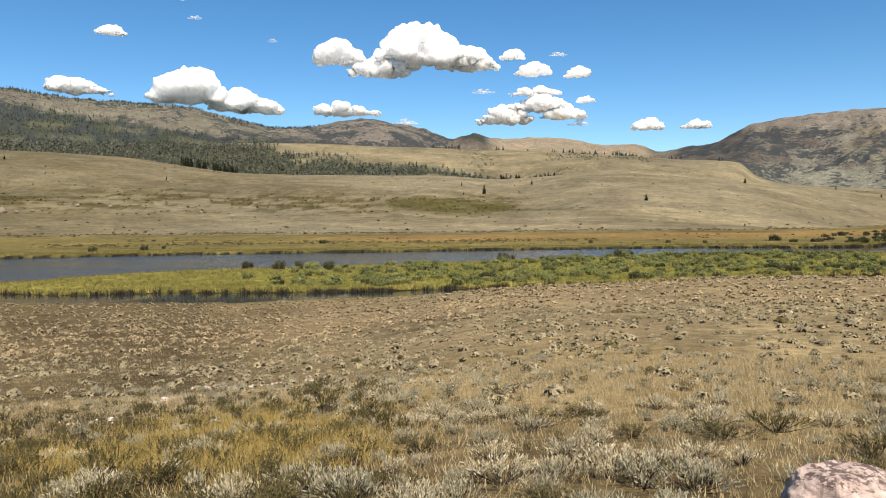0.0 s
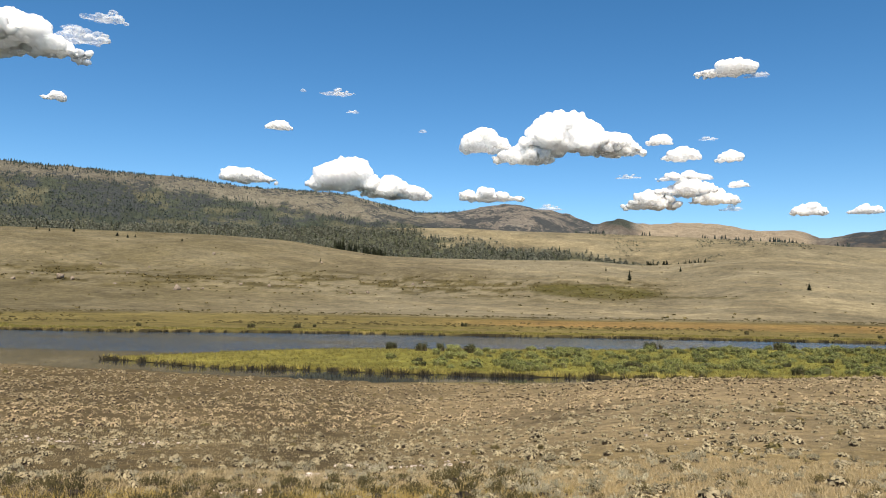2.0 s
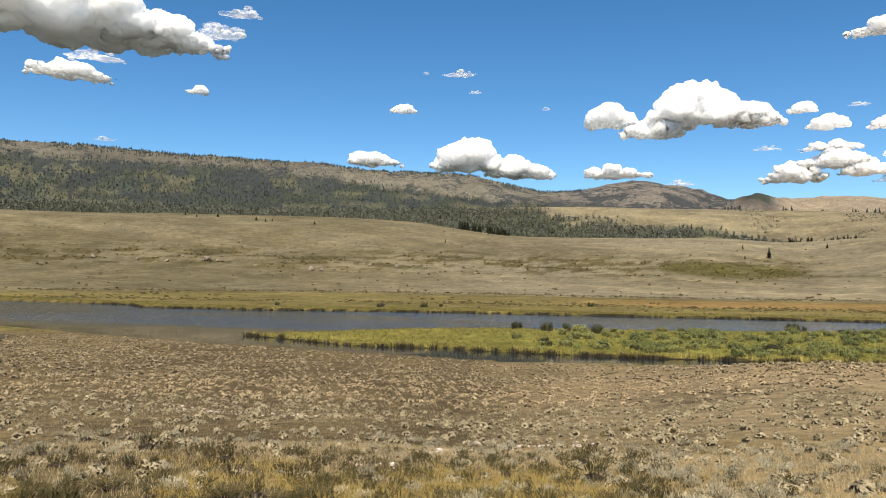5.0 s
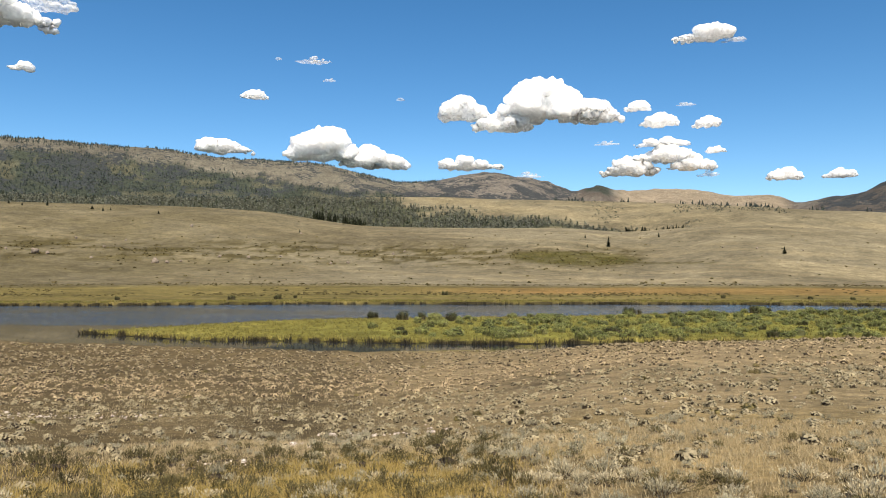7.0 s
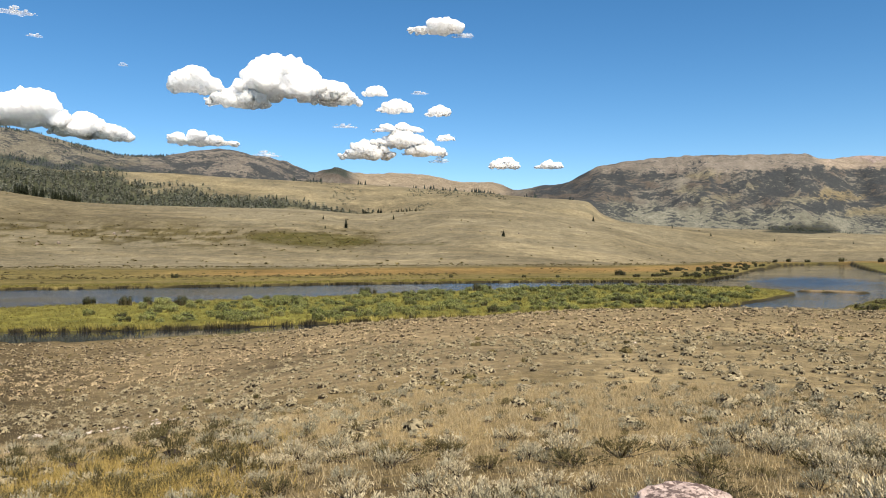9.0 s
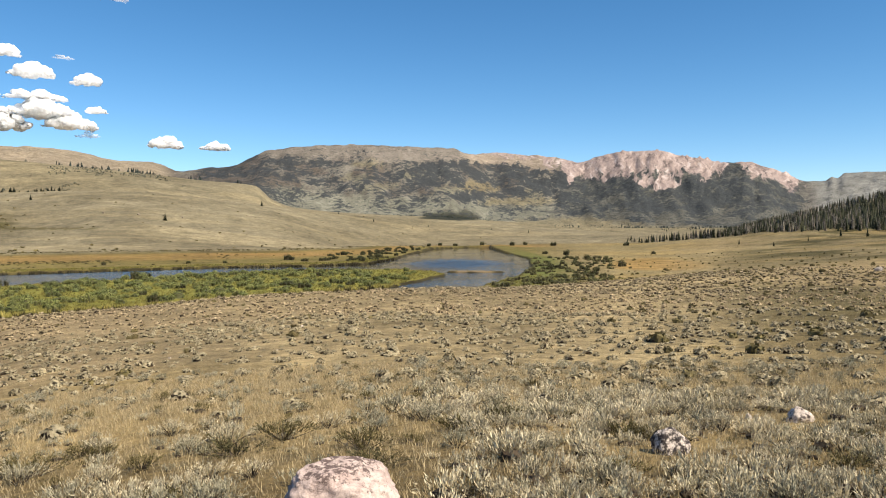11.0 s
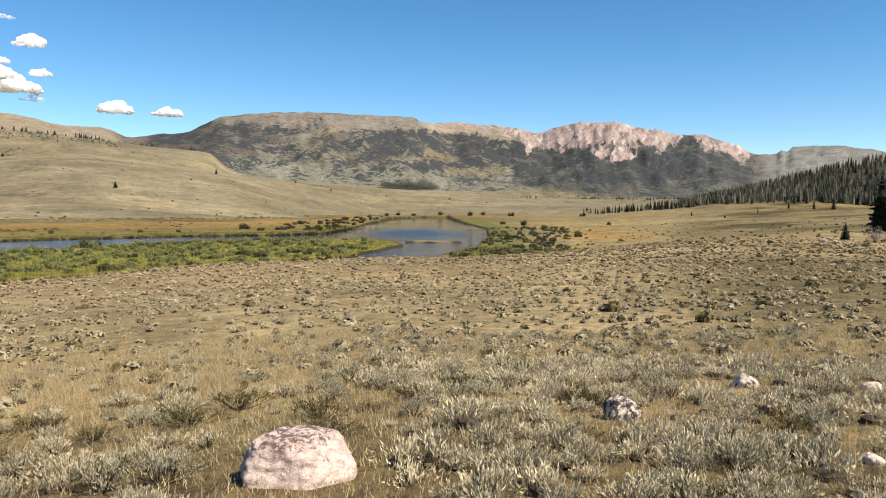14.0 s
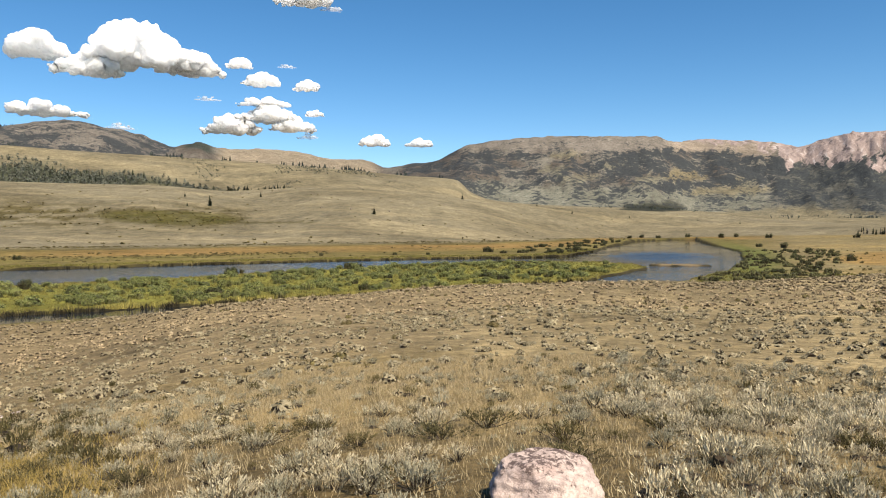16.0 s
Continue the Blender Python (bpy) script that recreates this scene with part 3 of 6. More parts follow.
    wood_ = 0.48 + 0.24 * smooth(30, 36, a) * smooth(2.4, 3.2, e) + 0.16 * smooth(27, 25, a) * smooth(4.2, 4.8, e) - 0.14 * smooth(3.6, 2.8, e) + 0.26 * (big - 0.5) * 2
    tree = tree + mass * (wood_ * (1 - top) + 0.10 * top) * (1 - scree)
    for ca, ce, wa, we, pale in ((39.3, 3.87, 1.5, 0.42, 0.0), (29.7, 4.6, 1.3, 0.28, 1.0), (31.7, 3.9, 2.2, 0.3, 1.0), (36.6, 3.6, 1.3, 0.33, 1.0), (41.8, 2.67, 3.0, 0.33, 0.3), (30.7, 5.6, 1.2, 0.25, 0.5), (34.0, 4.75, 0.9, 0.2, 1.0), (43.5, 3.4, 0.7, 0.3, 1.0)):
        glade = smooth(1.15, 0.7, ((a - ca) / wa) ** 2 + ((el - ce) / we) ** 2 + 3.0 * jag)
        k = lerp_c(k, (0.215, 0.180 + 0.02 * pale, 0.130 + 0.03 * pale), glade * (0.9 - 0.35 * pale))
        tree = tree * (1 - 0.45 * glade)
    # the pink limestone mountain: bare above, dark forest below, a white scar
    cliff = smooth(44.6, 46.4, a) * (1 - smooth(62, 63.5, a))
    scar = smooth(1.3, 0.5, ((a - 52.8) / 2.1) ** 2 + ((el - 3.95 + 0.11 * (a - 52.8)) / 0.48) ** 2)
    over = np.clip(0.5 + (el - edge_pink(a)) / 2.3, 0, 1) * cliff
    scree_ = np.clip(0.5 + (el - (6.1 - 0.17 * (a - 38.5))) / 1.5, 0, 1) * smooth(37.6, 38.6, a) * smooth(47, 45, a) * 0.55
    bare = np.maximum(np.maximum(over, scree_), scar * 0.66 * cliff) * high
    k = lerp_c(k, (0.108, 0.108, 0.111), cliff)
    tree = tree + cliff * (0.61 - 0.2 * smooth(2.2, 1.2, el))
    flats = smooth(38, 42, a) * smooth(1.75, 1.15, el + 0.9 * jag + 0.09 * np.abs(a - 46))
    k = lerp_c(k, (0.205, 0.178, 0.135), flats * (0.75 + 0.25 * smooth(0.4, 0.6, big)))
    tree = tree * (1 - 0.72 * flats)
    # The mesa's blue-grey stone has the distance's haze painted into it
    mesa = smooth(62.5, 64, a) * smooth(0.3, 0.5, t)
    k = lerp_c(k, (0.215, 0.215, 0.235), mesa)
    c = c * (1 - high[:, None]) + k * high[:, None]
    # pale bare earth on the near slope, dark cut banks at the water with undercut shade painted in
    c = lerp_c(c, (0.045, 0.038, 0.022), smooth(-1.3, -0.5, d) * (r < 700) * ((isle > -4) | (r > 150)))
    # the painted cloud shadow again, where it reaches the high slope
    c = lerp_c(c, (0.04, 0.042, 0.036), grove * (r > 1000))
    wooded = high * tree * (1 - mesa) * (1 - knoll)
    return np.column_stack([np.clip(c, 0.01, 0.9), np.clip(wooded, 0, 1)]), bare


def build_ground():
    az = np.radians(np.concatenate([np.arange(-60, 16, 0.28), np.arange(16, 70, 0.18), np.arange(70, 92, 0.28), np.arange(92, 300, 2.0)]))
    rad = [0.4]
    while rad[-1] < 60:
        rad.append(rad[-1] * 1.04)
    while rad[-1] < 262:
        rad.append(rad[-1] + 1.7)
    while rad[-1] < 2680:
        rad.append(rad[-1] * 1.0145)
    rad = np.array(rad)
    na, nr = len(az), len(rad)
    R, A = np.meshgrid(rad, az, indexing="ij")
    x, y = (R * np.sin(A)).ravel(), (R * np.cos(A)).ravel()
    z = ground(x, y)
    i, j = np.meshgrid(np.arange(nr - 1), np.arange(na), indexing="ij")
    p, q = (i * na + j).ravel(), (i * na + (j + 1) % na).ravel()
    faces = np.stack([p, q, q + na, p + na], 1)
    # the middle under the camera
    ring = np.arange(na)
    cap = np.stack([ring, np.roll(ring, -1), np.full(na, nr * na), np.full(na, nr * na)], 1)
    verts = np.column_stack([x, y, z])
    verts = np.vstack([verts, [[0, 0, ground(0.01, 0.01)[0]]]])
    me = bpy.data.meshes.new("ground")
    tri = cap[:, [1, 0, 2]]
    nq, ntri = len(faces), len(tri)
    me.vertices.add(len(verts))
    me.vertices.foreach_set("co", verts.astype(np.float32).ravel())
    me.loops.add(nq * 4 + ntri * 3)
    me.loops.foreach_set("vertex_index", np.concatenate([faces.ravel(), tri.ravel()]).astype(np.int32))
    me.polygons.add(nq + ntri)
    me.polygons.foreach_set("loop_start", np.concatenate([np.arange(nq) * 4, nq * 4 + np.arange(ntri) * 3]).astype(np.int32))
    me.polygons.foreach_set("use_smooth", np.full(nq + ntri, True))
    me.materials.append(VALLEY)
    me.update(calc_edges=True)
    col, bare = cover(verts[:, 0], verts[:, 1], verts[:, 2])
    at = me.attributes.new("cliff", "FLOAT", "POINT")
    at.data.foreach_set("value", bare.astype(np.float32))
    at = me.attributes.new("cover", "FLOAT_COLOR", "POINT")
    at.data.foreach_set("color", col.astype(np.float32).ravel())
    r_, a_ = np.hypot(verts[:, 0], verts[:, 1]), np.degrees(np.arctan2(verts[:, 0], verts[:, 1]))
    at = me.attributes.new("upland", "FLOAT", "POINT")
    at.data.foreach_set("value", smooth(1.1, 1.3, r_ / shelf_r(a_)).astype(np.float32))
    return tagged(new("ground", me), "dry sagebrush valley floor rising into forested mountains", "ground", kind="structure")


build_ground()


def build_water():
    bm = bmesh.new()
    vs = [bm.verts.new((x, y, WATER)) for x, y in ((-560, 60), (440, 60), (440, 480), (-560, 480))]
    bm.faces.new(vs)
    me = bpy.data.meshes.new("river_water")
    bm.to_mesh(me)
    bm.free()
    me.materials.append(water_mat())
    return tagged(new("river_water", me), "calm grey-blue river widening into a small lake", "river", kind="structure")


build_water()


# ------------------------------------------------------------------ building helpers
def part(name, me, parent, label=""):
    ob = new(name, me)
    ob.parent = parent
    return tagged(ob, label)


def thing(name, label, category, m=None, group="", kind=""):
    ob = new(name)
    ob.empty_display_size = 0.2
    if m is not None:
        ob.matrix_world = m
    return tagged(ob, label, category, group, kind)


def reach(az, el, r0, r1):
    """Where the line of sight at that bearing and height first meets the land between two distances."""
    rr = np.geomspace(r0, r1, 600)
    x, y = rr * math.sin(radians(az)), rr * math.cos(radians(az))
    e = np.degrees(np.arctan2(ground(x, y) - EYE, rr))
    k = int(np.argmax(e >= el)) if (e >= el).any() else int(np.argmax(e))
    return float(x[k]), float(y[k]), float(ground(x[k], y[k])[0])


def seat(x, y, sink=0.0):
    return float(ground(x, y)[0]) - sink


def quad_tris(n, off=0):
    q = np.arange(n)[:, None] * 4 + off
    return np.concatenate([q + [0, 1, 2], q + [0, 2, 3]])


def leaves(rng, c, axis, length, width, facing=None):
    """Small quads at c, long sides along axis, turned at random or to face outwards."""
    n = len(c)
    axis = axis / np.linalg.norm(axis, axis=1, keepdims=True)
    if facing is not None:
        axis = np.cross(facing, axis)
        axis /= np.linalg.norm(axis, axis=1, keepdims=True) + 1e-9
    side = np.cross(axis, rng.normal(size=(n, 3)) if facing is None else facing)
    side /= np.linalg.norm(side, axis=1, keepdims=True) + 1e-9
    l, w = (axis.T * length / 2).T, (side.T * width / 2).T
    v = np.stack([c - l - w * 0.6, c - l * 0.2 + w, c + l, c - l * 0.2 - w], 1).reshape(-1, 3)
    return v, quad_tris(n)


def stack(*pairs):
    vs, fs, off = [], [], 0
    for v, f in pairs:
        vs.append(v)
        fs.append(f + off)
        off += len(v)
    return np.concatenate(vs), np.concatenate(fs)


def rod(p, q, r0, r1, sides=5):
    """A tapered stick."""
    p, q = np.array(p, float), np.array(q, float)
    d = (q - p) / (np.linalg.norm(q - p) + 1e-9)
    u = np.cross(d, (0.31, 0.87, 0.21))
    u /= np.linalg.norm(u)
    w = np.cross(d, u)
    t = np.linspace(0, 2 * np.pi, sides, endpoint=False)
    ring = np.outer(np.cos(t), u) + np.outer(np.sin(t), w)
    v = np.concatenate([p + ring * r0, q + ring * r1, [p], [q]])
    i = np.arange(sides)
    j = (i + 1) % sides
    f = np.concatenate([np.stack([i, j, j + sides], 1), np.stack([i, j + sides, i + sides], 1),
                        np.stack([j, i, np.full(sides, 2 * sides)], 1), np.stack([i + sides, j + sides, np.full(sides, 2 * sides + 1)], 1)])
    return v, f


def spread(name, templates, pos, scale, rng, mats, squash=None, tilt=0.0):
    """Joins many copies of a few templates into one mesh, each with its own shade."""
    vs, fs, sh, off = [], [], [], 0
    n = len(pos)
    pick = rng.integers(0, len(templates), n)
    ang = rng.uniform(0, 2 * np.pi, n)
    shade = rng.normal(0, 0.16, n)
    mi = []
    for k, (tv, tf, *tm) in enumerate(templates):
        idx = np.nonzero(pick == k)[0]
        if not len(idx):
            continue
        c, s_ = np.cos(ang[idx])[:, None], np.sin(ang[idx])[:, None]
        sc = scale[idx][:, None]
        sz = sc if squash is None else sc * squash[idx][:, None]
        X = (tv[None, :, 0] * c - tv[None, :, 1] * s_) * sc + pos[idx, 0][:, None]
        Y = (tv[None, :, 0] * s_ + tv[None, :, 1] * c) * sc + pos[idx, 1][:, None]
        Z = tv[None, :, 2] * sz + pos[idx, 2][:, None]
        vs.append(np.stack([X, Y, Z], -1).reshape(-1, 3))
        fs.append((tf[None] + (np.arange(len(idx)) * len(tv))[:, None, None]).reshape(-1, 3) + off)
        mi.append(np.tile(tm[0] if tm else np.zeros(len(tf), int), len(idx)))
        sh.append(np.repeat(shade[idx], len(tv)))
        off += len(idx) * len(tv)
    me = mesh_of(name, np.concatenate(vs), np.concatenate(fs), mats, False, np.concatenate(mi))
    at = me.attributes.new("shade", "FLOAT", "POINT")
    at.data.foreach_set("value", np.concatenate(sh).astype(np.float32))
    return me


def foliage_mat(name, dark, light, tip=None, translucent=0.12, spec=0.15):
    """Leaves that differ from each other, from plant to plant and towards the tips of the plant."""
    m, nt, b = nodes_of(name)
    geo = nt.nodes.new("ShaderNodeNewGeometry").outputs["Random Per Island"]
    inf = nt.nodes.new("ShaderNodeObjectInfo").outputs["Random"]
    co = nt.nodes.new("ShaderNodeTexCoord").outputs["Object"]
    col = ramp(nt, geo, (0.0, dark), (1.0, light))
    if tip:
        col = mix_rgb(nt, ramp(nt, noise_tex(nt, co, 1.6, 3.0), (0.4, (0, 0, 0)), (0.65, (1, 1, 1))), col, tip)
    col = mix_rgb(nt, 1.0, col, ramp(nt, inf, (0.0, (0.72, 0.74, 0.72)), (1.0, (1.28, 1.22, 1.15))), "MULTIPLY")
    at = nt.nodes.new("ShaderNodeAttribute")
    at.attribute_name = "shade"
    one = nt.nodes.new("ShaderNodeMath")
    one.operation = "ADD"
    one.inputs[1].default_value = 1.0
    nt.links.new(at.outputs["Fac"], one.inputs[0])
    col = mix_rgb(nt, 1.0, col, one.outputs[0], "MULTIPLY")
    nt.links.new(col, b.inputs["Base Color"])
    b.inputs["Roughness"].default_value = 0.7
    b.inputs["Specular IOR Level"].default_value = spec
    tr = nt.nodes.new("ShaderNodeBsdfTranslucent")
    nt.links.new(col, tr.inputs["Color"])
    mx = nt.nodes.new("ShaderNodeMixShader")
    mx.inputs[0].default_value = translucent
    nt.links.new(b.outputs[0], mx.inputs[1])
    nt.links.new(tr.outputs[0], mx.inputs[2])
    nt.links.new(mx.outputs[0], nt.nodes["Material Output"].inputs["Surface"])
    return m


SAGE_NEAR = foliage_mat("sage_leaf", (0.085, 0.074, 0.040), (0.60, 0.553, 0.395), (0.55, 0.498, 0.365))
# Dark end lowered so the leaf colour carries shade between leaves
RABBIT = foliage_mat("olive_shrub_leaf", (0.036, 0.032, 0.014), (0.175, 0.150, 0.066), (0.13, 0.108, 0.05))
SAGE_FAR = foliage_mat("sage_leaf_pale", (0.205, 0.166, 0.102), (0.44, 0.364, 0.234), (0.40, 0.332, 0.215))
SAGE_TUFT = foliage_mat("sage_tuft_leaf", (0.255, 0.208, 0.127), (0.59, 0.492, 0.318), (0.53, 0.444, 0.290), 0.12)
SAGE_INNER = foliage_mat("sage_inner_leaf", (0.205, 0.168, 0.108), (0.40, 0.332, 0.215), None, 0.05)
STRAW = foliage_mat("straw_grass", (0.36, 0.286, 0.162), (0.65, 0.535, 0.335), None, 0.25)
GREEN_STRAW = foliage_mat("yellow_green_grass", (0.235, 0.182, 0.056), (0.43, 0.335, 0.122), None, 0.25)
STRAW_FAR = STRAW
# Wood colours darkened to hold the shade inside sage and shrubs
SAGE_WOOD_SHADE = plain_mat("sage_wood_shade", (0.024, 0.018, 0.012), (0.075, 0.056, 0.036), 14.0)
TWIG = plain_mat("shaded_twig", (0.026, 0.020, 0.014), (0.075, 0.058, 0.042), 30.0)
WILLOW = foliage_mat("willow_leaf", (0.095, 0.112, 0.034), (0.27, 0.295, 0.098), (0.24, 0.255, 0.10), 0.15)
# Leaf tone darkened to paint the shade inside willow bushes
WILLOW_SHADE = foliage_mat("willow_inner_shade", (0.045, 0.046, 0.018), (0.12, 0.12, 0.052), None, 0.1)
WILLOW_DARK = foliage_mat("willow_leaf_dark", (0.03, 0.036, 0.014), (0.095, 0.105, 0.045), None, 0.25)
MARSH = foliage_mat("marsh_willow_leaf", (0.075, 0.080, 0.034), (0.20, 0.20, 0.088), None, 0.15)
SEDGE = foliage_mat("sedge_blade", (0.20, 0.178, 0.048), (0.38, 0.335, 0.11), None, 0.3)
# Tussock colour holds the shade under cut banks and inside dark bushes
PEAT_SHADE = foliage_mat("dark_tussock_shade", (0.022, 0.020, 0.012), (0.06, 0.052, 0.03), None, 0.05)
NEEDLE = foliage_mat("conifer_needles", (0.012, 0.016, 0.009), (0.055, 0.064, 0.034), None, 0.12)
WOOD_GREEN = foliage_mat("wood_conifer_needles", (0.022, 0.026, 0.016), (0.110, 0.114, 0.070), None, 0.12)
NEEDLE_GREY = foliage_mat("dead_conifer_needles", (0.065, 0.060, 0.050), (0.26, 0.235, 0.195), None, 0.1)
ASPEN = foliage_mat("aspen_leaf", (0.056, 0.070, 0.050), (0.112, 0.128, 0.096), (0.150, 0.146, 0.124), 0.1)
# Far foliage tinted blue: the haze of distance is in the leaf colour
FARTREE = foliage_mat("hazed_tree_needles", (0.016, 0.024, 0.024), (0.054, 0.070, 0.062), None, 0.1)
RIDGE_ASPEN = foliage_mat("hazed_aspen_leaf", (0.028, 0.042, 0.036), (0.078, 0.098, 0.082), None, 0.1)
BARK = plain_mat("conifer_bark", (0.06, 0.045, 0.035), (0.16, 0.13, 0.105), 6.0)
BARK_PALE = plain_mat("aspen_bark", (0.30, 0.28, 0.23), (0.55, 0.52, 0.44), 5.0)
BRUSHWOOD = plain_mat("brown_brushwood", (0.045, 0.033, 0.026), (0.19, 0.15, 0.125), 9.0)
DEADWOOD = plain_mat("weathered_wood", (0.16, 0.135, 0.11), (0.36, 0.31, 0.26), 9.0, bump=0.3)


# ------------------------------------------------------------------ rocks
def rock_mat(name, c1, c2, crust, crust_amount, top=0.0):
    m, nt, b = nodes_of(name)
    co = nt.nodes.new("ShaderNodeTexCoord").outputs["Object"]
    f1, f2, f3 = noise_tex(nt, co, 3.2, 6.0, 0.6), noise_tex(nt, co, 22.0, 5.0, 0.7), noise_tex(nt, co, 19.0, 6.0, 0.74)
    col = ramp(nt, f1, (0.3, c1), (0.7, c2))
    col = mix_rgb(nt, 1.0, col, ramp(nt, f2, (0.3, (0.55, 0.52, 0.52)), (0.7, (1.22, 1.2, 1.2))), "MULTIPLY")
    if top:
        # lichen grows thickest over the crown of the boulder
        xyz = nt.nodes.new("ShaderNodeSeparateXYZ")
        nt.links.new(co, xyz.inputs[0])
        crown = add(nt, "ShaderNodeMapRange", **{"From Min": top * 0.86, "From Max": top * 1.02, "To Min": 0.0, "To Max": 0.12})
        nt.links.new(xyz.outputs["Z"], crown.inputs["Value"])
        more = nt.nodes.new("ShaderNodeMath")
        nt.links.new(f3, more.inputs[0])
        nt.links.new(crown.outputs[0], more.inputs[1])
        f3 = more.outputs[0]
    col = mix_rgb(nt, ramp(nt, f3, (1 - crust_amount - 0.04, (0, 0, 0)), (1 - crust_amount + 0.04, (1, 1, 1))), col, crust)
    vor = add(nt, "ShaderNodeTexVoronoi", Scale=4.0)
    vor.feature = "DISTANCE_TO_EDGE"
    nt.links.new(co, vor.inputs["Vector"])
    col = mix_rgb(nt, ramp(nt, vor.outputs["Distance"], (0.0, (0.6, 0.6, 0.6)), (0.012, (0, 0, 0))), col, mix_rgb(nt, 0.5, col, crust))
    nt.links.new(col, b.inputs["Base Color"])
    b.inputs["Roughness"].default_value = 0.85
    b.inputs["Specular IOR Level"].default_value = 0.25
    bumped(nt, b, f2, 1.0, 0.03)
    return m


ROCK_PINK = rock_mat("pink_granite", (0.50, 0.375, 0.325), (0.74, 0.635, 0.565), (0.24, 0.165, 0.14), 0.40)
ROCK_CROWNED = rock_mat("lichened_granite", (0.43, 0.325, 0.285), (0.70, 0.595, 0.525), (0.12, 0.085, 0.075), 0.38, 0.29)
ROCK_WHITE = rock_mat("pale_limestone", (0.56, 0.485, 0.41), (0.85, 0.77, 0.67), (0.07, 0.052, 0.048), 0.45)
ROCK_DARK = rock_mat("dark_lichened_limestone", (0.55, 0.48, 0.41), (0.82, 0.75, 0.66), (0.04, 0.032, 0.030), 0.535)
ROCK_HILL = rock_mat("hill_boulder_stone", (0.20, 0.165, 0.125), (0.36, 0.305, 0.24), (0.10, 0.085, 0.07), 0.42)


def rock_mesh(name, size, seed, mat, sub=4, facets=9, rough=0.09, planes=()):
    """A boulder: a ball cut by planes, roughened, with an uneven foot."""
    rng = np.random.default_rng(seed)
    bm = bmesh.new()
    bmesh.ops.create_icosphere(bm, subdivisions=sub, radius=1.0)
    cuts = [Vector(rng.normal(size=3)).normalized() for _ in range(facets)]
    depth = rng.uniform(0.5, 0.85, facets)
    if planes:
        cuts, depth = [Vector(q[:3]).normalized() for q in planes], [q[3] for q in planes]
    for v in bm.verts:
        p = v.co.copy()
        if p.z < 0:
            # the foot stands in the soil and does not draw in
            f = min(1 / max(math.hypot(p.x, p.y), 1e-3), 2.5)
            p = Vector((p.x * f, p.y * f, p.z))
        for n_, d in zip(cuts, depth):
            over = p.dot(n_) - d
            if over > 0:
                p -= n_ * over * 0.85
        f = noise.fractal(p * 1.7 + Vector((seed, 0, 0)), 0.8, 2.1, 5)
        p += v.co.normalized() * f * rough
        f2 = noise.fractal(p * 7 + Vector((0, seed, 0)), 0.9, 2.2, 3)
        p += v.co.normalized() * f2 * rough * 0.3
        v.co = Vector((p.x * size[0] / 2, p.y * size[1] / 2, p.z * size[2] * 0.62 + size[2] * 0.42))
    me = bpy.data.meshes.new(name)
    bm.to_mesh(me)
    bm.free()
    me.materials.append(mat)
    me.polygons.foreach_set("use_smooth", np.full(len(me.polygons), sub > 2))
    return me


def place_rock(name, az, el, size, seed, mat, label, sub=4, turn=0.0, r0=3.0, r1=60.0, group="", sink=0.03, r=None, planes=()):
    if r is None:
        x, y, z = reach(az, el, r0, r1)
    else:
        x, y = r * math.sin(radians(az)), r * math.cos(radians(az))
        z = seat(x, y)
    ob = new(name, rock_mesh(name, size, seed, mat, sub, planes=planes))
    ob.matrix_world = pose(x, y, z - sink, 0, 0, turn - az)
    return tagged(ob, label, "rock", group)


place_rock("boulder", 29.4, 0, (0.80, 0.66, 0.37), 5, ROCK_CROWNED, "large pinkish granite boulder with a dark lichen crust", 5, r=4.9,
           planes=((-0.1, -0.15, 1.0, 0.70), (0.5, -0.35, 0.8, 0.62), (-0.98, -0.12, 0.12, 0.80), (-0.3, -0.95, 0.3, 0.72), (0.6, -0.8, 0.1, 0.78), (0.95, 0.2, 0.2, 0.84), (0.1, 1.0, 0.4, 0.7), (-0.7, 0.6, 0.5, 0.72)))
place_rock("boulder", 54.6, 0, (0.38, 0.33, 0.25), 13, ROCK_DARK, "pale fractured boulder half covered by dark lichen", 4, r=6.85)
place_rock("boulder", 62.9, 0, (0.29, 0.26, 0.21), 14, ROCK_WHITE, "grey-white rounded rock among low sagebrush", 4, r=8.7)
place_rock("stone", 59.6, 0, (0.11, 0.10, 0.10), 15, ROCK_WHITE, "small pale stone lying in dry grass", 3, r=8.77)
place_rock("stone", 70.9, 0, (0.25, 0.20, 0.12), 16, ROCK_PINK, "flat pale pink stone in yellow grass", 3, r=9.08)
place_rock("stone", 71.3, 0, (0.19, 0.15, 0.10), 17, ROCK_WHITE, "flat whitish stone between sagebrush clumps", 3, r=5.97)
place_rock("stone", 76.3, 0, (0.16, 0.14, 0.09), 18, ROCK_WHITE, "small whitish stone at the foot of sagebrush", 3, r=5.55)
place_rock("stone", 66.4, 0, (0.15, 0.12, 0.08), 19, ROCK_PINK, "low reddish stone in orange grass", 3, r=7.8)
place_rock("boulder", 67.3, -2.42, (1.1, 0.8, 0.55), 21, ROCK_WHITE, "sunlit pale boulder beside a young conifer", 3, r0=40, r1=200)
place_rock("boulder", 68.0, -2.40, (0.7, 0.6, 0.4), 22, ROCK_WHITE, "small sunlit pale boulder beside a young conifer", 3, r0=40, r1=200)
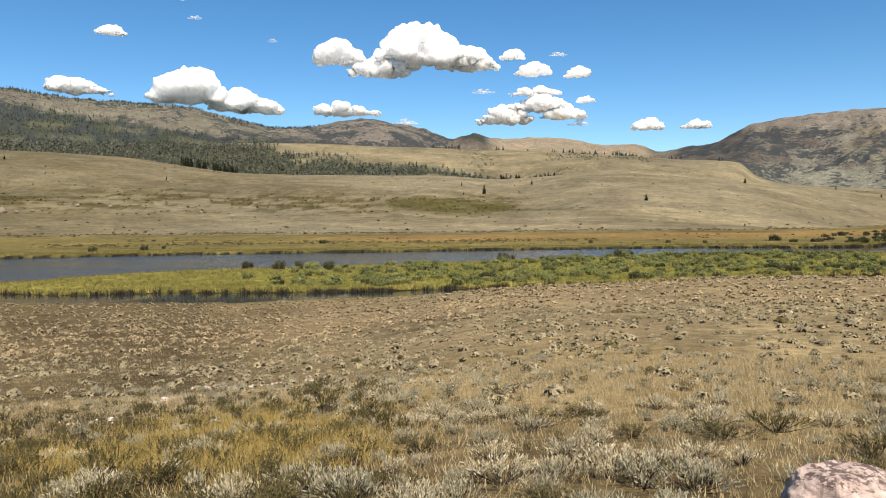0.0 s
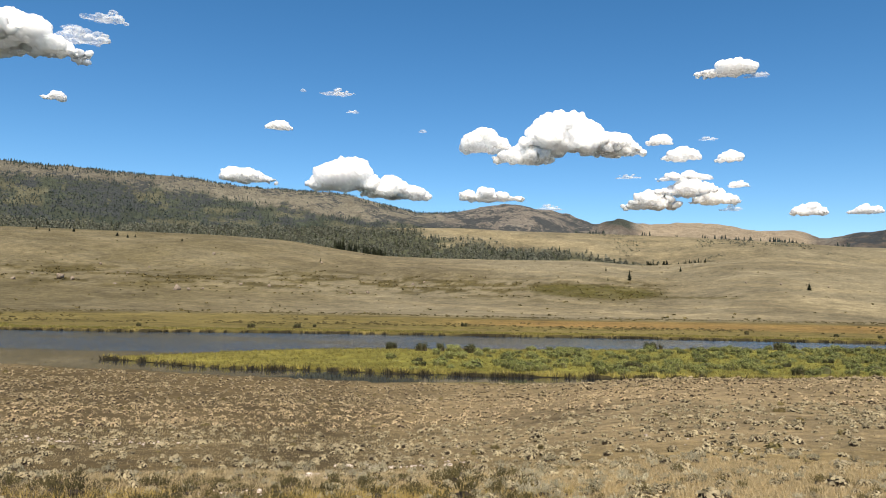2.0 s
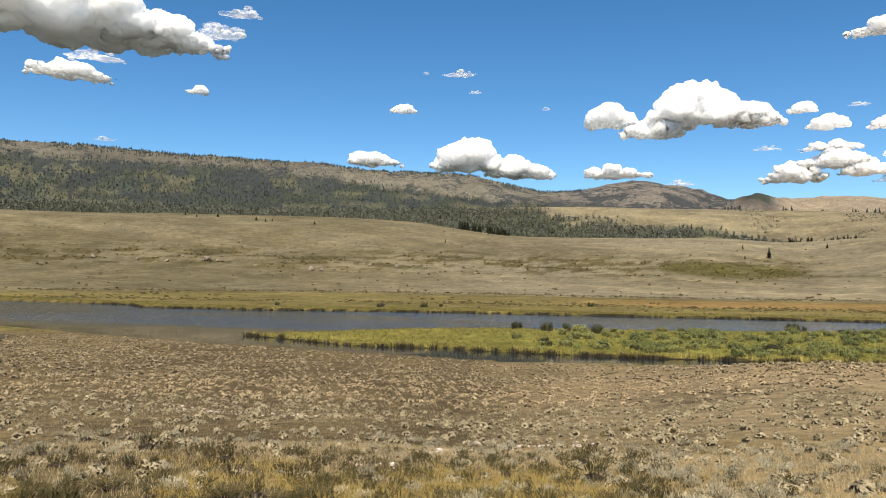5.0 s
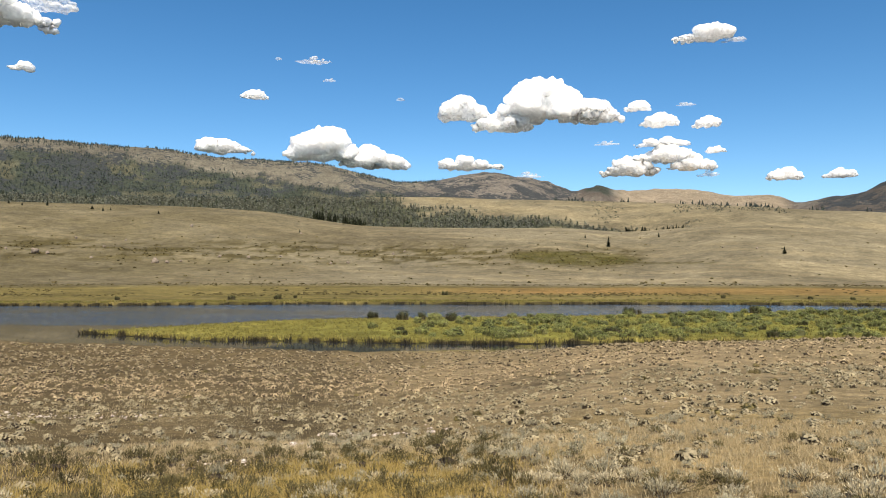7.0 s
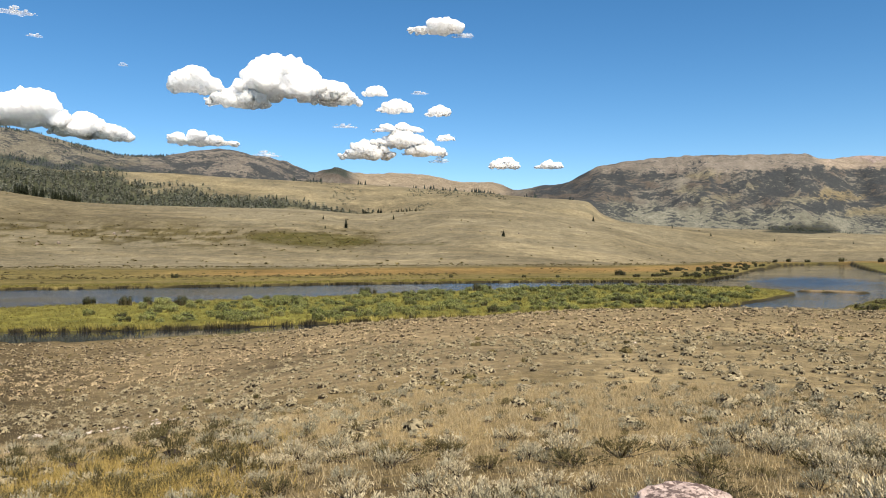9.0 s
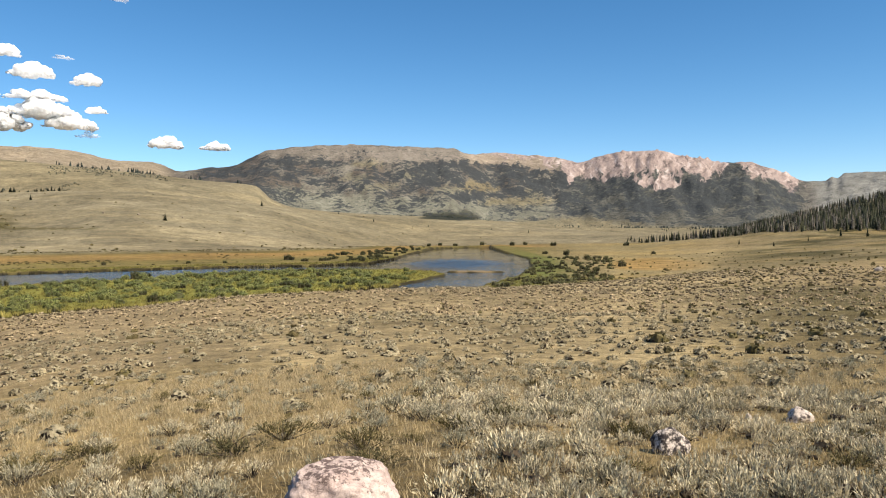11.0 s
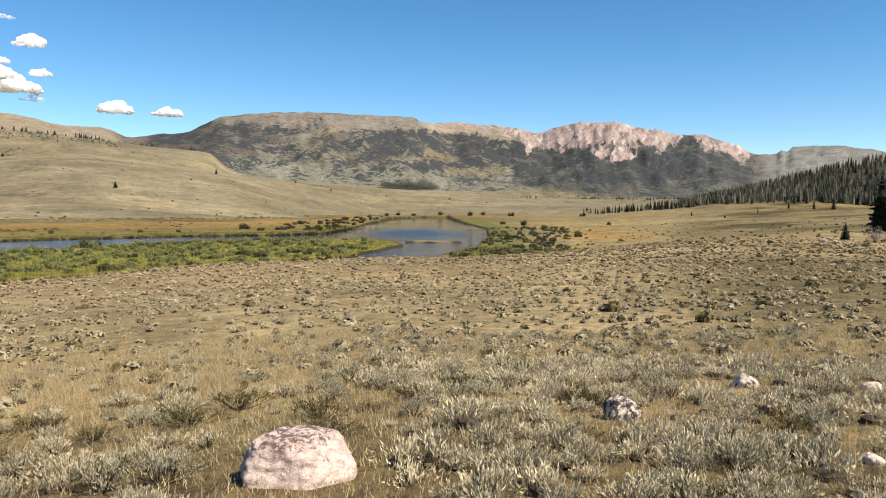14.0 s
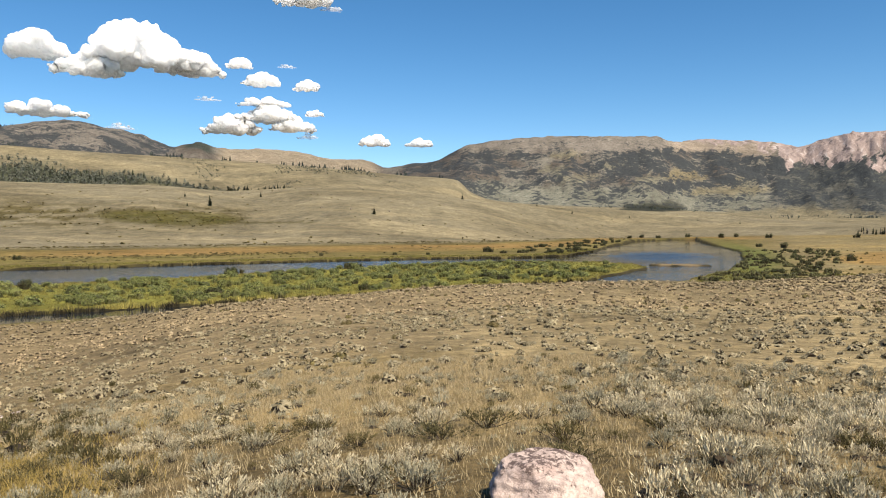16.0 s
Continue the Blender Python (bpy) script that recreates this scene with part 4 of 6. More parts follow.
for k, (az, el, w) in enumerate(((-38.7, 1.22, 11), (-37.9, 1.2, 6), (-46.4, 1.27, 8), (-20.5, 2.85, 6), (-31.0, 0.62, 9), (-30.2, 0.6, 5), (-45.2, 1.9, 4), (-42.6, 2.4, 4), (-40.4, 1.5, 4),
                                 (-36.2, 2.3, 5), (-34.4, 1.7, 4), (-33.0, 2.2, 4), (-28.5, 3.3, 7), (-24.4, 1.0, 5), (-22.0, 1.1, 4), (-13.4, 1.3, 5), (-12.5, 1.5, 4), (-8.6, 2.0, 3),
                                 (-43.5, 1.2, 5), (-41.5, 1.1, 5), (-35.2, 0.95, 4), (13.8, 1.6, 4), (16.8, 1.4, 3), (11.5, 1.7, 3), (-26.5, 1.05, 5), (-18.2, 0.55, 4), (-16.9, 0.6, 5), (-29.2, 0.7, 4))):
    place_rock("hill_boulder", az, el, (w * 0.55, w * 0.45, w * 0.38), 40 + k, ROCK_HILL, "tan weathered boulder on a sagebrush hillside", 2, turn=k * 37, r0=300, r1=900, group="boulders on the far hillside", sink=0.15)


def rubble():
    """Small pale stones lying in scattered patches on the slope."""
    rng = np.random.default_rng(58)
    pts_ = []
    for az, r, w, n in ((-38.5, 26.0, 1.7, 110), (-33.0, 24.0, 0.9, 30), (-17.2, 16.7, 0.3, 26), (-14.2, 17.0, 0.85, 70), (-21.0, 13.9, 0.5, 36), (-25.5, 11.0, 0.5, 14), (36.0, 30.0, 3.0, 20), (2.0, 20.0, 3.0, 16)):
        px, py = r * math.sin(radians(az)), r * math.cos(radians(az))
        pts_ += [(px + rng.normal(0, w), py + rng.normal(0, w * 0.45)) for _ in range(n)]
    p = np.array(pts_)
    chips = []
    for k in range(6):
        v, f = core(np.random.default_rng(590 + k), 0.5, 0.5, 6)
        chips.append((v, f))
    me = spread("pale_rubble", chips, np.column_stack([p, ground(p[:, 0], p[:, 1])]), rng.uniform(0.03, 0.11, len(p)) * (0.7 + rng.uniform(0, 1, len(p)) ** 4), rng, [ROCK_WHITE], rng.uniform(0.5, 1, len(p)))
    tagged(new("pale_rubble", me), "small pale stones scattered on bare soil", "stones", kind="stuff")


# ------------------------------------------------------------------ sagebrush
def sage_template(seed, shoots=85, per=8, leaf=0.04, wide=0.013, spread_=0.36, tall=0.40):
    """Upright leafy shoots fanning from a low woody crown; about 0.8 m across at scale 1."""
    rng = np.random.default_rng(seed)
    ang, rad = rng.uniform(0, 2 * np.pi, shoots), spread_ * np.sqrt(rng.uniform(0, 1, shoots))
    lump = 0.75 + 0.35 * np.sin(ang * rng.integers(2, 4) + rng.uniform(0, 6))
    rad = rad * lump
    base = np.stack([rad * np.cos(ang) * 0.55, rad * np.sin(ang) * 0.55, np.full(shoots, 0.02)], 1)
    top = np.stack([rad * np.cos(ang) * 1.15, rad * np.sin(ang) * 1.15, tall * (0.65 + 0.35 * rng.uniform(0, 1, shoots)) * np.sqrt(np.clip(1.1 - (rad / spread_) ** 2 * 0.75, 0.2, 1))], 1)
    t = rng.uniform(0.5, 1.0, (shoots, per))
    c = base[:, None] + (top - base)[:, None] * t[..., None] + rng.normal(0, 0.010, (shoots, per, 3))
    axis = (top - base)[:, None] + rng.normal(0, 0.085, (shoots, per, 3))
    n = shoots * per
    lv = leaves(rng, c.reshape(-1, 3), axis.reshape(-1, 3), leaf * rng.uniform(0.7, 1.4, n), wide * rng.uniform(0.8, 1.5, n))
    return lv, base, top


def sage_stems(base, top, seed):
    rng = np.random.default_rng(seed)
    out = []
    for k in rng.permutation(len(base))[:16]:
        out.append(rod(base[k] * (0.3, 0.3, 1) - (0, 0, 0.03), base[k] + (top[k] - base[k]) * 0.75, 0.009, 0.004, 3))
    return stack(*out)


NEAR_SAGE = []
for k in range(6):
    (lv, lf), b0, t0 = sage_template(300 + k, 84 + 5 * k, 8, 0.056, 0.0105, 0.34 + 0.02 * k, 0.36 + 0.02 * (k % 3))
    sv, sf = sage_stems(b0, t0, 400 + k)
    NEAR_SAGE.append((mesh_of("sage_foliage", lv, lf, [SAGE_NEAR], False), mesh_of("sage_stems", sv, sf, [TWIG], False), mesh_of("olive_foliage", lv, lf, [RABBIT], False)))


def core(rng, w, h, n=5):
    """The woody inside of a tuft or bush, a rough low dome made dark for the shade there."""
    t = np.linspace(0, 2 * np.pi, n, endpoint=False)
    r0, r1 = w * rng.uniform(0.8, 1.1, n), w * rng.uniform(0.6, 0.95, n)
    low = np.column_stack([r0 * np.cos(t), r0 * np.sin(t), np.full(n, -0.04)])
    top = np.column_stack([r1 * np.cos(t + 0.4), r1 * np.sin(t + 0.4), h * rng.uniform(0.55, 0.85, n)])
    i = np.arange(n)
    j = (i + 1) % n
    f = np.concatenate([np.stack([i, j, j + n], 1), np.stack([i, j + n, i + n], 1), np.stack([i + n, j + n, np.full(n, 2 * n)], 1)])
    return np.vstack([low, top, [[0, 0, h]]]), f


def tuft_template(seed, count, leaf, wide):
    """A low lobed cushion: woody skirt coloured dark for shade, pale leafy dome, fine sprigs standing out of it."""
    rng = np.random.default_rng(seed)
    n = 8
    t = np.linspace(0, 2 * np.pi, n, endpoint=False) + rng.uniform(0, 1)
    lobe = 1 + 0.28 * np.sin(t * rng.integers(2, 4) + rng.uniform(0, 6)) + rng.normal(0, 0.07, n)
    rings = []
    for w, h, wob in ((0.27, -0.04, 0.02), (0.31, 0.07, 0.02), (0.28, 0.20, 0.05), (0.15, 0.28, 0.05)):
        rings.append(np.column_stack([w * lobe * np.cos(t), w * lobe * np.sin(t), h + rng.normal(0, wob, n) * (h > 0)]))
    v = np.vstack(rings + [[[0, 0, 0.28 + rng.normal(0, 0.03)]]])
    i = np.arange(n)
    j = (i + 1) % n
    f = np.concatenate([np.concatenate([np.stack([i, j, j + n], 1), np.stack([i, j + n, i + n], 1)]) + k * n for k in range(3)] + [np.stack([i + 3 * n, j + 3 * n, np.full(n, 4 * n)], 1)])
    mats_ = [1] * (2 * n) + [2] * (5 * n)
    d = rng.normal(size=(count, 3))
    d[:, 2] = np.abs(d[:, 2]) * 0.9 + 0.32
    d /= np.linalg.norm(d, axis=1, keepdims=True)
    stretch = np.interp(np.arctan2(d[:, 1], d[:, 0]) % (2 * np.pi), np.sort(t % (2 * np.pi)), lobe[np.argsort(t % (2 * np.pi))])[:, None]
    c = d * (0.34, 0.34, 0.37) * np.hstack([stretch, stretch, np.ones((count, 1))]) * rng.uniform(0.92, 1.1, (count, 1))
    axis = d * 0.25 + (0, 0, 0.2) + rng.normal(0, 0.6, (count, 3))
    axis /= np.linalg.norm(axis, axis=1, keepdims=True)
    side = np.cross(axis, d + (0, 0, 0.2) + rng.normal(0, 0.35, (count, 3)))
    side /= np.linalg.norm(side, axis=1, keepdims=True)
    l, w = axis * (leaf * rng.uniform(0.6, 1.3, (count, 1))) / 2, side * (wide * rng.uniform(0.7, 1.3, (count, 1))) / 2
    lv = np.stack([c - l - w, c - l + w, c + l], 1).reshape(-1, 3)
    v, f = stack((v, f), (lv, np.arange(3 * count).reshape(-1, 3)))
    return v, f, np.array(mats_ + [0] * count)


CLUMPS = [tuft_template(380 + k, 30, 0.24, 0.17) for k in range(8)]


def dot_template(seed, count=16, leaf=0.26, wide=0.17):
    """A cushion too far off to show single shoots: a foot coloured dark for shade under a few broad pale sprays."""
    rng = np.random.default_rng(seed)
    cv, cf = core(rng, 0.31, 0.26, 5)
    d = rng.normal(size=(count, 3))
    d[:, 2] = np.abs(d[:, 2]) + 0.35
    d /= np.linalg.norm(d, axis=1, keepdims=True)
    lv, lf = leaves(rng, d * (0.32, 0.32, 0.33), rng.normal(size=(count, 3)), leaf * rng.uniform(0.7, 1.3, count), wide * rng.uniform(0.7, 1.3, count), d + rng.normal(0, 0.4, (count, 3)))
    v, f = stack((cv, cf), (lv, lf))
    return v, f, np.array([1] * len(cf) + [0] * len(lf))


DOTS = [dot_template(440 + k) for k in range(8)]
SPRAYS = [dot_template(480 + k, 54, 0.18, 0.105) for k in range(8)]
CUSHIONS = [dot_template(460 + k, 24, 0.22, 0.14) for k in range(8)]
DENSE_SAGE = []
for k in range(6):
    lv, lf = sage_template(360 + k, 46, 5, 0.075, 0.0145)[0]
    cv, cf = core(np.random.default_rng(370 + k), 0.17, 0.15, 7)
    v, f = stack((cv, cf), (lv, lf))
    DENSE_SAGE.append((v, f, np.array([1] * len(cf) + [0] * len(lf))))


def sage_wanted(x, y):
    """How thick the sagebrush stands: dense before the boulder, thin in the straw belt, dense small tufts beyond."""
    r, a = np.hypot(x, y), np.degrees(np.arctan2(x, y))
    n = smooth(0.36, 0.6, fnoise(x / 3.2, y / 3.2, 3, 201))
    wob = 2.5 * (fnoise(x / 6, y / 6, 2, 206) - 0.5)
    near = smooth(8.0, 5.6, r + wob)
    belt = smooth(6.5, 8.5, r + wob) * smooth(17.0, 13.0, r + wob)
    far = smooth(13.0, 17.0, r + wob)
    east = smooth(32, 48, a)
    return np.clip(near * (0.35 + 0.75 * n + 0.3 * east) + belt * (0.42 + 0.5 * n + 0.2 * east) + far * (0.45 + 0.6 * n), 0, 1.2)


def field(rng, n, r0, r1, a0=-60.0, a1=94.0):
    a = np.radians(rng.uniform(a0, a1, n))
    r = np.sqrt(rng.uniform(r0 * r0, r1 * r1, n))
    return r * np.sin(a), r * np.cos(a), r


ROCKS_XY = [(4.9, 29.4, 0.58), (6.85, 54.6, 0.28), (8.7, 62.9, 0.25), (8.77, 59.6, 0.15), (9.08, 70.9, 0.2), (5.97, 71.3, 0.2), (5.55, 76.3, 0.2)]


def clear_of_rocks(x, y, extra=0.0):
    ok = np.ones(len(x), bool)
    for r, a, w in ROCKS_XY:
        px, py = r * math.sin(radians(a)), r * math.cos(radians(a))
        ok &= np.hypot(x - px, y - py) > w + extra
        # nothing tall right in front of a stone
        ux, uy = px / r, py / r
        along = (x - px) * ux + (y - py) * uy
        across = np.abs((x - px) * uy - (y - py) * ux)
        ok &= ~((along < 0) & (along > -w * 2.2) & (across < w + extra * 0.6))
    return ok


rng = np.random.default_rng(7)
x, y, r = field(rng, 1100, 3.6, 9.0)
keep = (rng.uniform(0, 1, len(x)) < sage_wanted(x, y)) & clear_of_rocks(x, y, 0.16)
pts = []
for px, py in zip(x[keep], y[keep]):
    if all((px - qx) ** 2 + (py - qy) ** 2 > 0.035 for qx, qy in pts):
        pts.append((px, py))
pts = pts[:285]
zz = ground([p[0] for p in pts], [p[1] for p in pts])
for k, ((px, py), pz) in enumerate(zip(pts, zz)):
    fol, stm, olive = NEAR_SAGE[k % 6]
    bearing = math.degrees(math.atan2(px, py))
    is_olive = rng.uniform() < (0.6 if bearing < -8 else 0.15 if bearing < 35 else 0.1)
    size = rng.uniform(0.42, 0.74) if is_olive else rng.uniform(0.36, 0.68)
    ob = thing("rabbitbrush" if is_olive else "sagebrush", "dark olive shrub with dense twiggy foliage in dry grass" if is_olive else "grey-green sagebrush with silvery upright shoots on dry ground", "shrub",
               pose(px, py, float(pz), 0, 0, rng.uniform(0, 360)) @ Matrix.Diagonal((size * (1.25 if is_olive else 1.0), size * (1.25 if is_olive else 1.0), size * rng.uniform(0.8, 1.1) * (0.68 if is_olive else 0.95), 1)), "shrubs near the boulder")
    part("foliage", olive if is_olive else fol, ob)
    tagged(part("woody_base", stm, ob, "dark woody stems"), kind="stuff")


def sage_stuff(name, n, r0, r1, templates, mat, lo, hi, seed, label, a0=-60.0, a1=94.0):
    rng = np.random.default_rng(seed)
    x, y, r = field(rng, n, r0, r1, a0, a1)
    a = np.degrees(np.arctan2(x, y))
    keep = (rng.uniform(0, 1, n) < sage_wanted(x, y)) & (r < np.where(a < 46, brow_r(a) * 1.1, 330)) & (rng.uniform(0, 1, n) < 1.15 - r / 330) & clear_of_rocks(x, y, 0.15)
    keep &= wet(x, y) < -2.5
    if mat in (SAGE_TUFT, SAGE_FAR):
        keep &= rng.uniform(0, 1, n) > 0.4 * smooth(-6, -24, a) * smooth(44, 30, r)
    if mat is SAGE_NEAR:
        keep &= rng.uniform(0, 1, n) > 0.55 * smooth(2, -14, a)
    if mat in (SAGE_FAR, SAGE_TUFT):
        keep &= rng.uniform(0, 1, n) > 0.5 * smooth(52, 64, a) * smooth(16, 34, r)
    x, y = x[keep], y[keep]
    pos = np.column_stack([x, y, ground(x, y) - 0.02])
    me = spread(name, templates, pos, rng.uniform(lo, hi, len(x)) * (0.8 + 0.5 * rng.uniform(0, 1, len(x)) ** 3), rng, [mat, SAGE_WOOD_SHADE if mat is not RABBIT else TWIG, SAGE_INNER if mat is not RABBIT else RABBIT], rng.uniform(0.8, 1.15, len(x)))
    tagged(new(name, me), label, "shrubs", kind="stuff")


sage_stuff("sagebrush_thicket", 1900, 3.3, 15.5, DENSE_SAGE, SAGE_NEAR, 0.22, 0.46, 21, "scattered grey-green sagebrush on the slope")
sage_stuff("olive_thicket", 560, 3.6, 15, DENSE_SAGE, RABBIT, 0.2, 0.42, 25, "scattered dark olive shrubs in the dry grass")
sage_stuff("olive_hollow", 780, 3.8, 13.5, DENSE_SAGE, RABBIT, 0.28, 0.66, 28, "dense dark olive shrubs in a grassy hollow", -58, -4)
sage_stuff("sagebrush_dense", 1150, 3.4, 10.5, DENSE_SAGE, SAGE_NEAR, 0.3, 0.62, 29, "dense silvery sagebrush among pale stones", 36, 94)
sage_stuff("sagebrush_tufts", 6800, 9.5, 34, SPRAYS, SAGE_TUFT, 0.24, 0.44, 27, "small pale sage tufts on dry soil")
sage_stuff("sagebrush_west", 420, 9.5, 17, DENSE_SAGE, SAGE_NEAR, 0.28, 0.6, 41, "grey sagebrush clumps on the brown western slope", -60, -2)
sage_stuff("olive_shrubs_slope", 600, 10, 90, CLUMPS, RABBIT, 0.2, 0.5, 26, "dark shrubs dotting the slope")
sage_stuff("sagebrush_slope", 7600, 32, 56, CUSHIONS, SAGE_FAR, 0.26, 0.5, 22, "low pale sagebrush dotting the dry slope")
sage_stuff("sagebrush_brow", 38000, 54, 125, DOTS, SAGE_FAR, 0.32, 0.64, 23, "low pale sagebrush towards the brow of the slope")
sage_stuff("olive_shrubs_east", 800, 16, 100, CLUMPS, RABBIT, 0.25, 0.6, 30, "olive shrubs on the grassy eastern slope", 50, 94)
sage_stuff("sagebrush_east", 6500, 95, 330, CLUMPS, RABBIT, 0.4, 1.1, 24, "scattered sagebrush on the eastern plain")


rubble()


# ------------------------------------------------------------------ grass
def blades(rng, x, y, height, width, lean):
    n = len(x)
    z = ground(x, y) - 0.01
    a = rng.uniform(0, 2 * np.pi, n)
    b = rng.uniform(0, 2 * np.pi, n)
    base = np.column_stack([x, y, z])
    side = np.column_stack([np.cos(a), np.sin(a), np.zeros(n)]) * width[:, None] / 2
    tip = base + np.column_stack([np.cos(b) * lean, np.sin(b) * lean, height])
    v = np.stack([base - side, base + side, tip], 1).reshape(-1, 3)
    return v, np.arange(3 * n).reshape(-1, 3)


def grass_stuff(name, n, r0, r1, h0, h1, w, mat, seed, label, wanted, tuft=5, loose=0.05):
    rng = np.random.default_rng(seed)
    x, y, r = field(rng, n, r0, r1)
    keep = rng.uniform(0, 1, n) < wanted(x, y)
    x, y = np.repeat(x[keep], tuft), np.repeat(y[keep], tuft)
    x, y = x + rng.normal(0, loose, len(x)), y + rng.normal(0, loose, len(y))
    h = rng.uniform(h0, h1, len(x))
    keep = clear_of_rocks(x, y, -0.12) | (h < 0.12)
    x, y, h = x[keep], y[keep], h[keep]
    v, f = blades(rng, x, y, h, np.full(len(x), w) * rng.uniform(0.7, 1.3, len(x)), h * rng.uniform(0.1, 0.9, len(x)))
    tagged(new(name, mesh_of(name, v, f, [mat], False)), label, "grass", kind="stuff")


def straw_wanted(x, y):
    a, r = np.degrees(np.arctan2(x, y)), np.hypot(x, y)
    return (1 - 0.6 * smooth(-2, -14, a) * smooth(15, 10, r)) * (0.1 + 0.45 + 0.55 * smooth(0.42, 0.66, fnoise(x / 14, y / 14, 4, 101)) - 0.2 * smooth(0.5, 0.7, fnoise(x / 5.5, y / 5.5, 3, 201)))


def patch_wanted(x, y):
    return 0.35 + 0.6 * smooth(0.5, 0.66, fnoise(x / 14, y / 14, 4, 101))


grass_stuff("dry_grass", 80000, 2.8, 15, 0.035, 0.11, 0.007, STRAW, 31, "straw-coloured dry grass between the sagebrush", straw_wanted, 5, 0.04)
def fresh_wanted(x, y):
    a, r = np.degrees(np.arctan2(x, y)), np.hypot(x, y)
    return smooth(2, -14, a) * smooth(12.5, 9.0, r) * smooth(0.35, 0.55, fnoise(x / 2.4, y / 2.4, 3, 207))


grass_stuff("fresh_grass", 56000, 3.6, 13.0, 0.07, 0.18, 0.008, GREEN_STRAW, 34, "yellow-green grass between dark shrubs", fresh_wanted, 5, 0.04)
grass_stuff("dry_grass_slope", 26000, 13, 30, 0.02, 0.06, 0.013, STRAW, 32, "straw-coloured dry grass on the slope", patch_wanted, 4, 0.09)
grass_stuff("dry_grass_brow", 16000, 24, 62, 0.05, 0.12, 0.03, STRAW_FAR, 33, "sparse dry grass towards the brow", patch_wanted, 3, 0.2)


# ------------------------------------------------------------------ willows, sedge and banks
def willow_template(seed, n=460, leaf=0.14, wide=0.085):
    """A rounded leafy clump about 1.6 across and 1.1 high, with dark cores painted as inner shade."""
    rng = np.random.default_rng(seed)
    knobs = rng.uniform(-0.55, 0.55, (7, 3)) * (1, 1, 0) + np.stack([np.zeros(7), np.zeros(7), rng.uniform(0.25, 0.7, 7)], 1)
    k = rng.integers(0, 7, n)
    d = rng.normal(size=(n, 3))
    d /= np.linalg.norm(d, axis=1, keepdims=True)
    c = knobs[k] + d * rng.uniform(0.28, 0.38, n)[:, None]
    c[:, 2] = np.abs(c[:, 2]) + 0.03
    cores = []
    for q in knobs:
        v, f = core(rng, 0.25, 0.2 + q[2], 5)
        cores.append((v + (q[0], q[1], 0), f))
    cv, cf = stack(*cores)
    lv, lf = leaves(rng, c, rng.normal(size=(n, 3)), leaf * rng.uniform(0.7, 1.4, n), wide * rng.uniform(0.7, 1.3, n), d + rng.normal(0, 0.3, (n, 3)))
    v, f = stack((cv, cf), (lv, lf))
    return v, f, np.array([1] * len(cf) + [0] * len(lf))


def willow_stems(seed):
    rng = np.random.default_rng(seed)
    out = []
    for _ in range(9):
        a, s_ = rng.uniform(0, 6.28), rng.uniform(0.2, 0.55)
        out.append(rod((0.06 * math.cos(a), 0.06 * math.sin(a), -0.05), (s_ * math.cos(a), s_ * math.sin(a), rng.uniform(0.5, 0.85)), 0.022, 0.008, 4))
    return stack(*out)


WILLOWS = []
for k in range(6):
    v, f, mi = willow_template(500 + k)
    sv, sf = willow_stems(520 + k)
    WILLOWS.append((mesh_of("willow_foliage", v, f, [WILLOW, WILLOW_SHADE], False, mi), mesh_of("willow_dark_foliage", v, f, [WILLOW_DARK, PEAT_SHADE], False, mi), mesh_of("willow_stems", sv, sf, [TWIG], False)))


def willow(k, x, y, size, rng, label, group, dark=False, tall=1.0):
    ob = thing("willow_bush", label, "bush", pose(x, y, seat(x, y, 0.05), 0, 0, rng.uniform(0, 360)) @ Matrix.Diagonal((size, size, size * tall, 1)), group)
    part("foliage", WILLOWS[k % 6][1 if dark else 0], ob)
    tagged(part("woody_base", WILLOWS[k % 6][2], ob, "dark bare stems"), kind="stuff")


rng = np.random.default_rng(61)
made, tries = 0, 0
while made < 285 and tries < 9000:
    tries += 1
    x, y = rng.uniform(-45, 108), rng.uniform(88, 170)
    d = float(poly_dist(np.array([x]), np.array([y]), ISLE)[0])
    if d < 2.2:
        continue
    thick = float(smooth(-34, -16, x + rng.normal(0, 4))) * (1 - 0.95 * float(smooth(76, 92, x)))
    lump = float(fnoise(np.array([x / 9.0]), np.array([y / 9.0]), 2, 203)[0])
    if rng.uniform() > thick * (0.25 + 1.3 * max(0.0, lump - 0.25)):
        continue
    willow(made, x, y, rng.uniform(0.8, 1.7), rng, "rounded green willow bush on the grassy island", "willows on the island", dark=rng.uniform() < 0.12, tall=rng.uniform(0.6, 0.95))
    made += 1
for k, (az, d) in enumerate(((-15.0, 133), (-12.6, 131), (-11.2, 131), (4.6, 148), (5.2, 149), (13.6, 163), (14.3, 164), (-8.9, 128))):
    x, y = d * math.sin(radians(az)), d * math.cos(radians(az))
    willow(k, x, y, 1.5, rng, "dark willow bush at the river's edge", "dark willows on the island", True, 1.1)


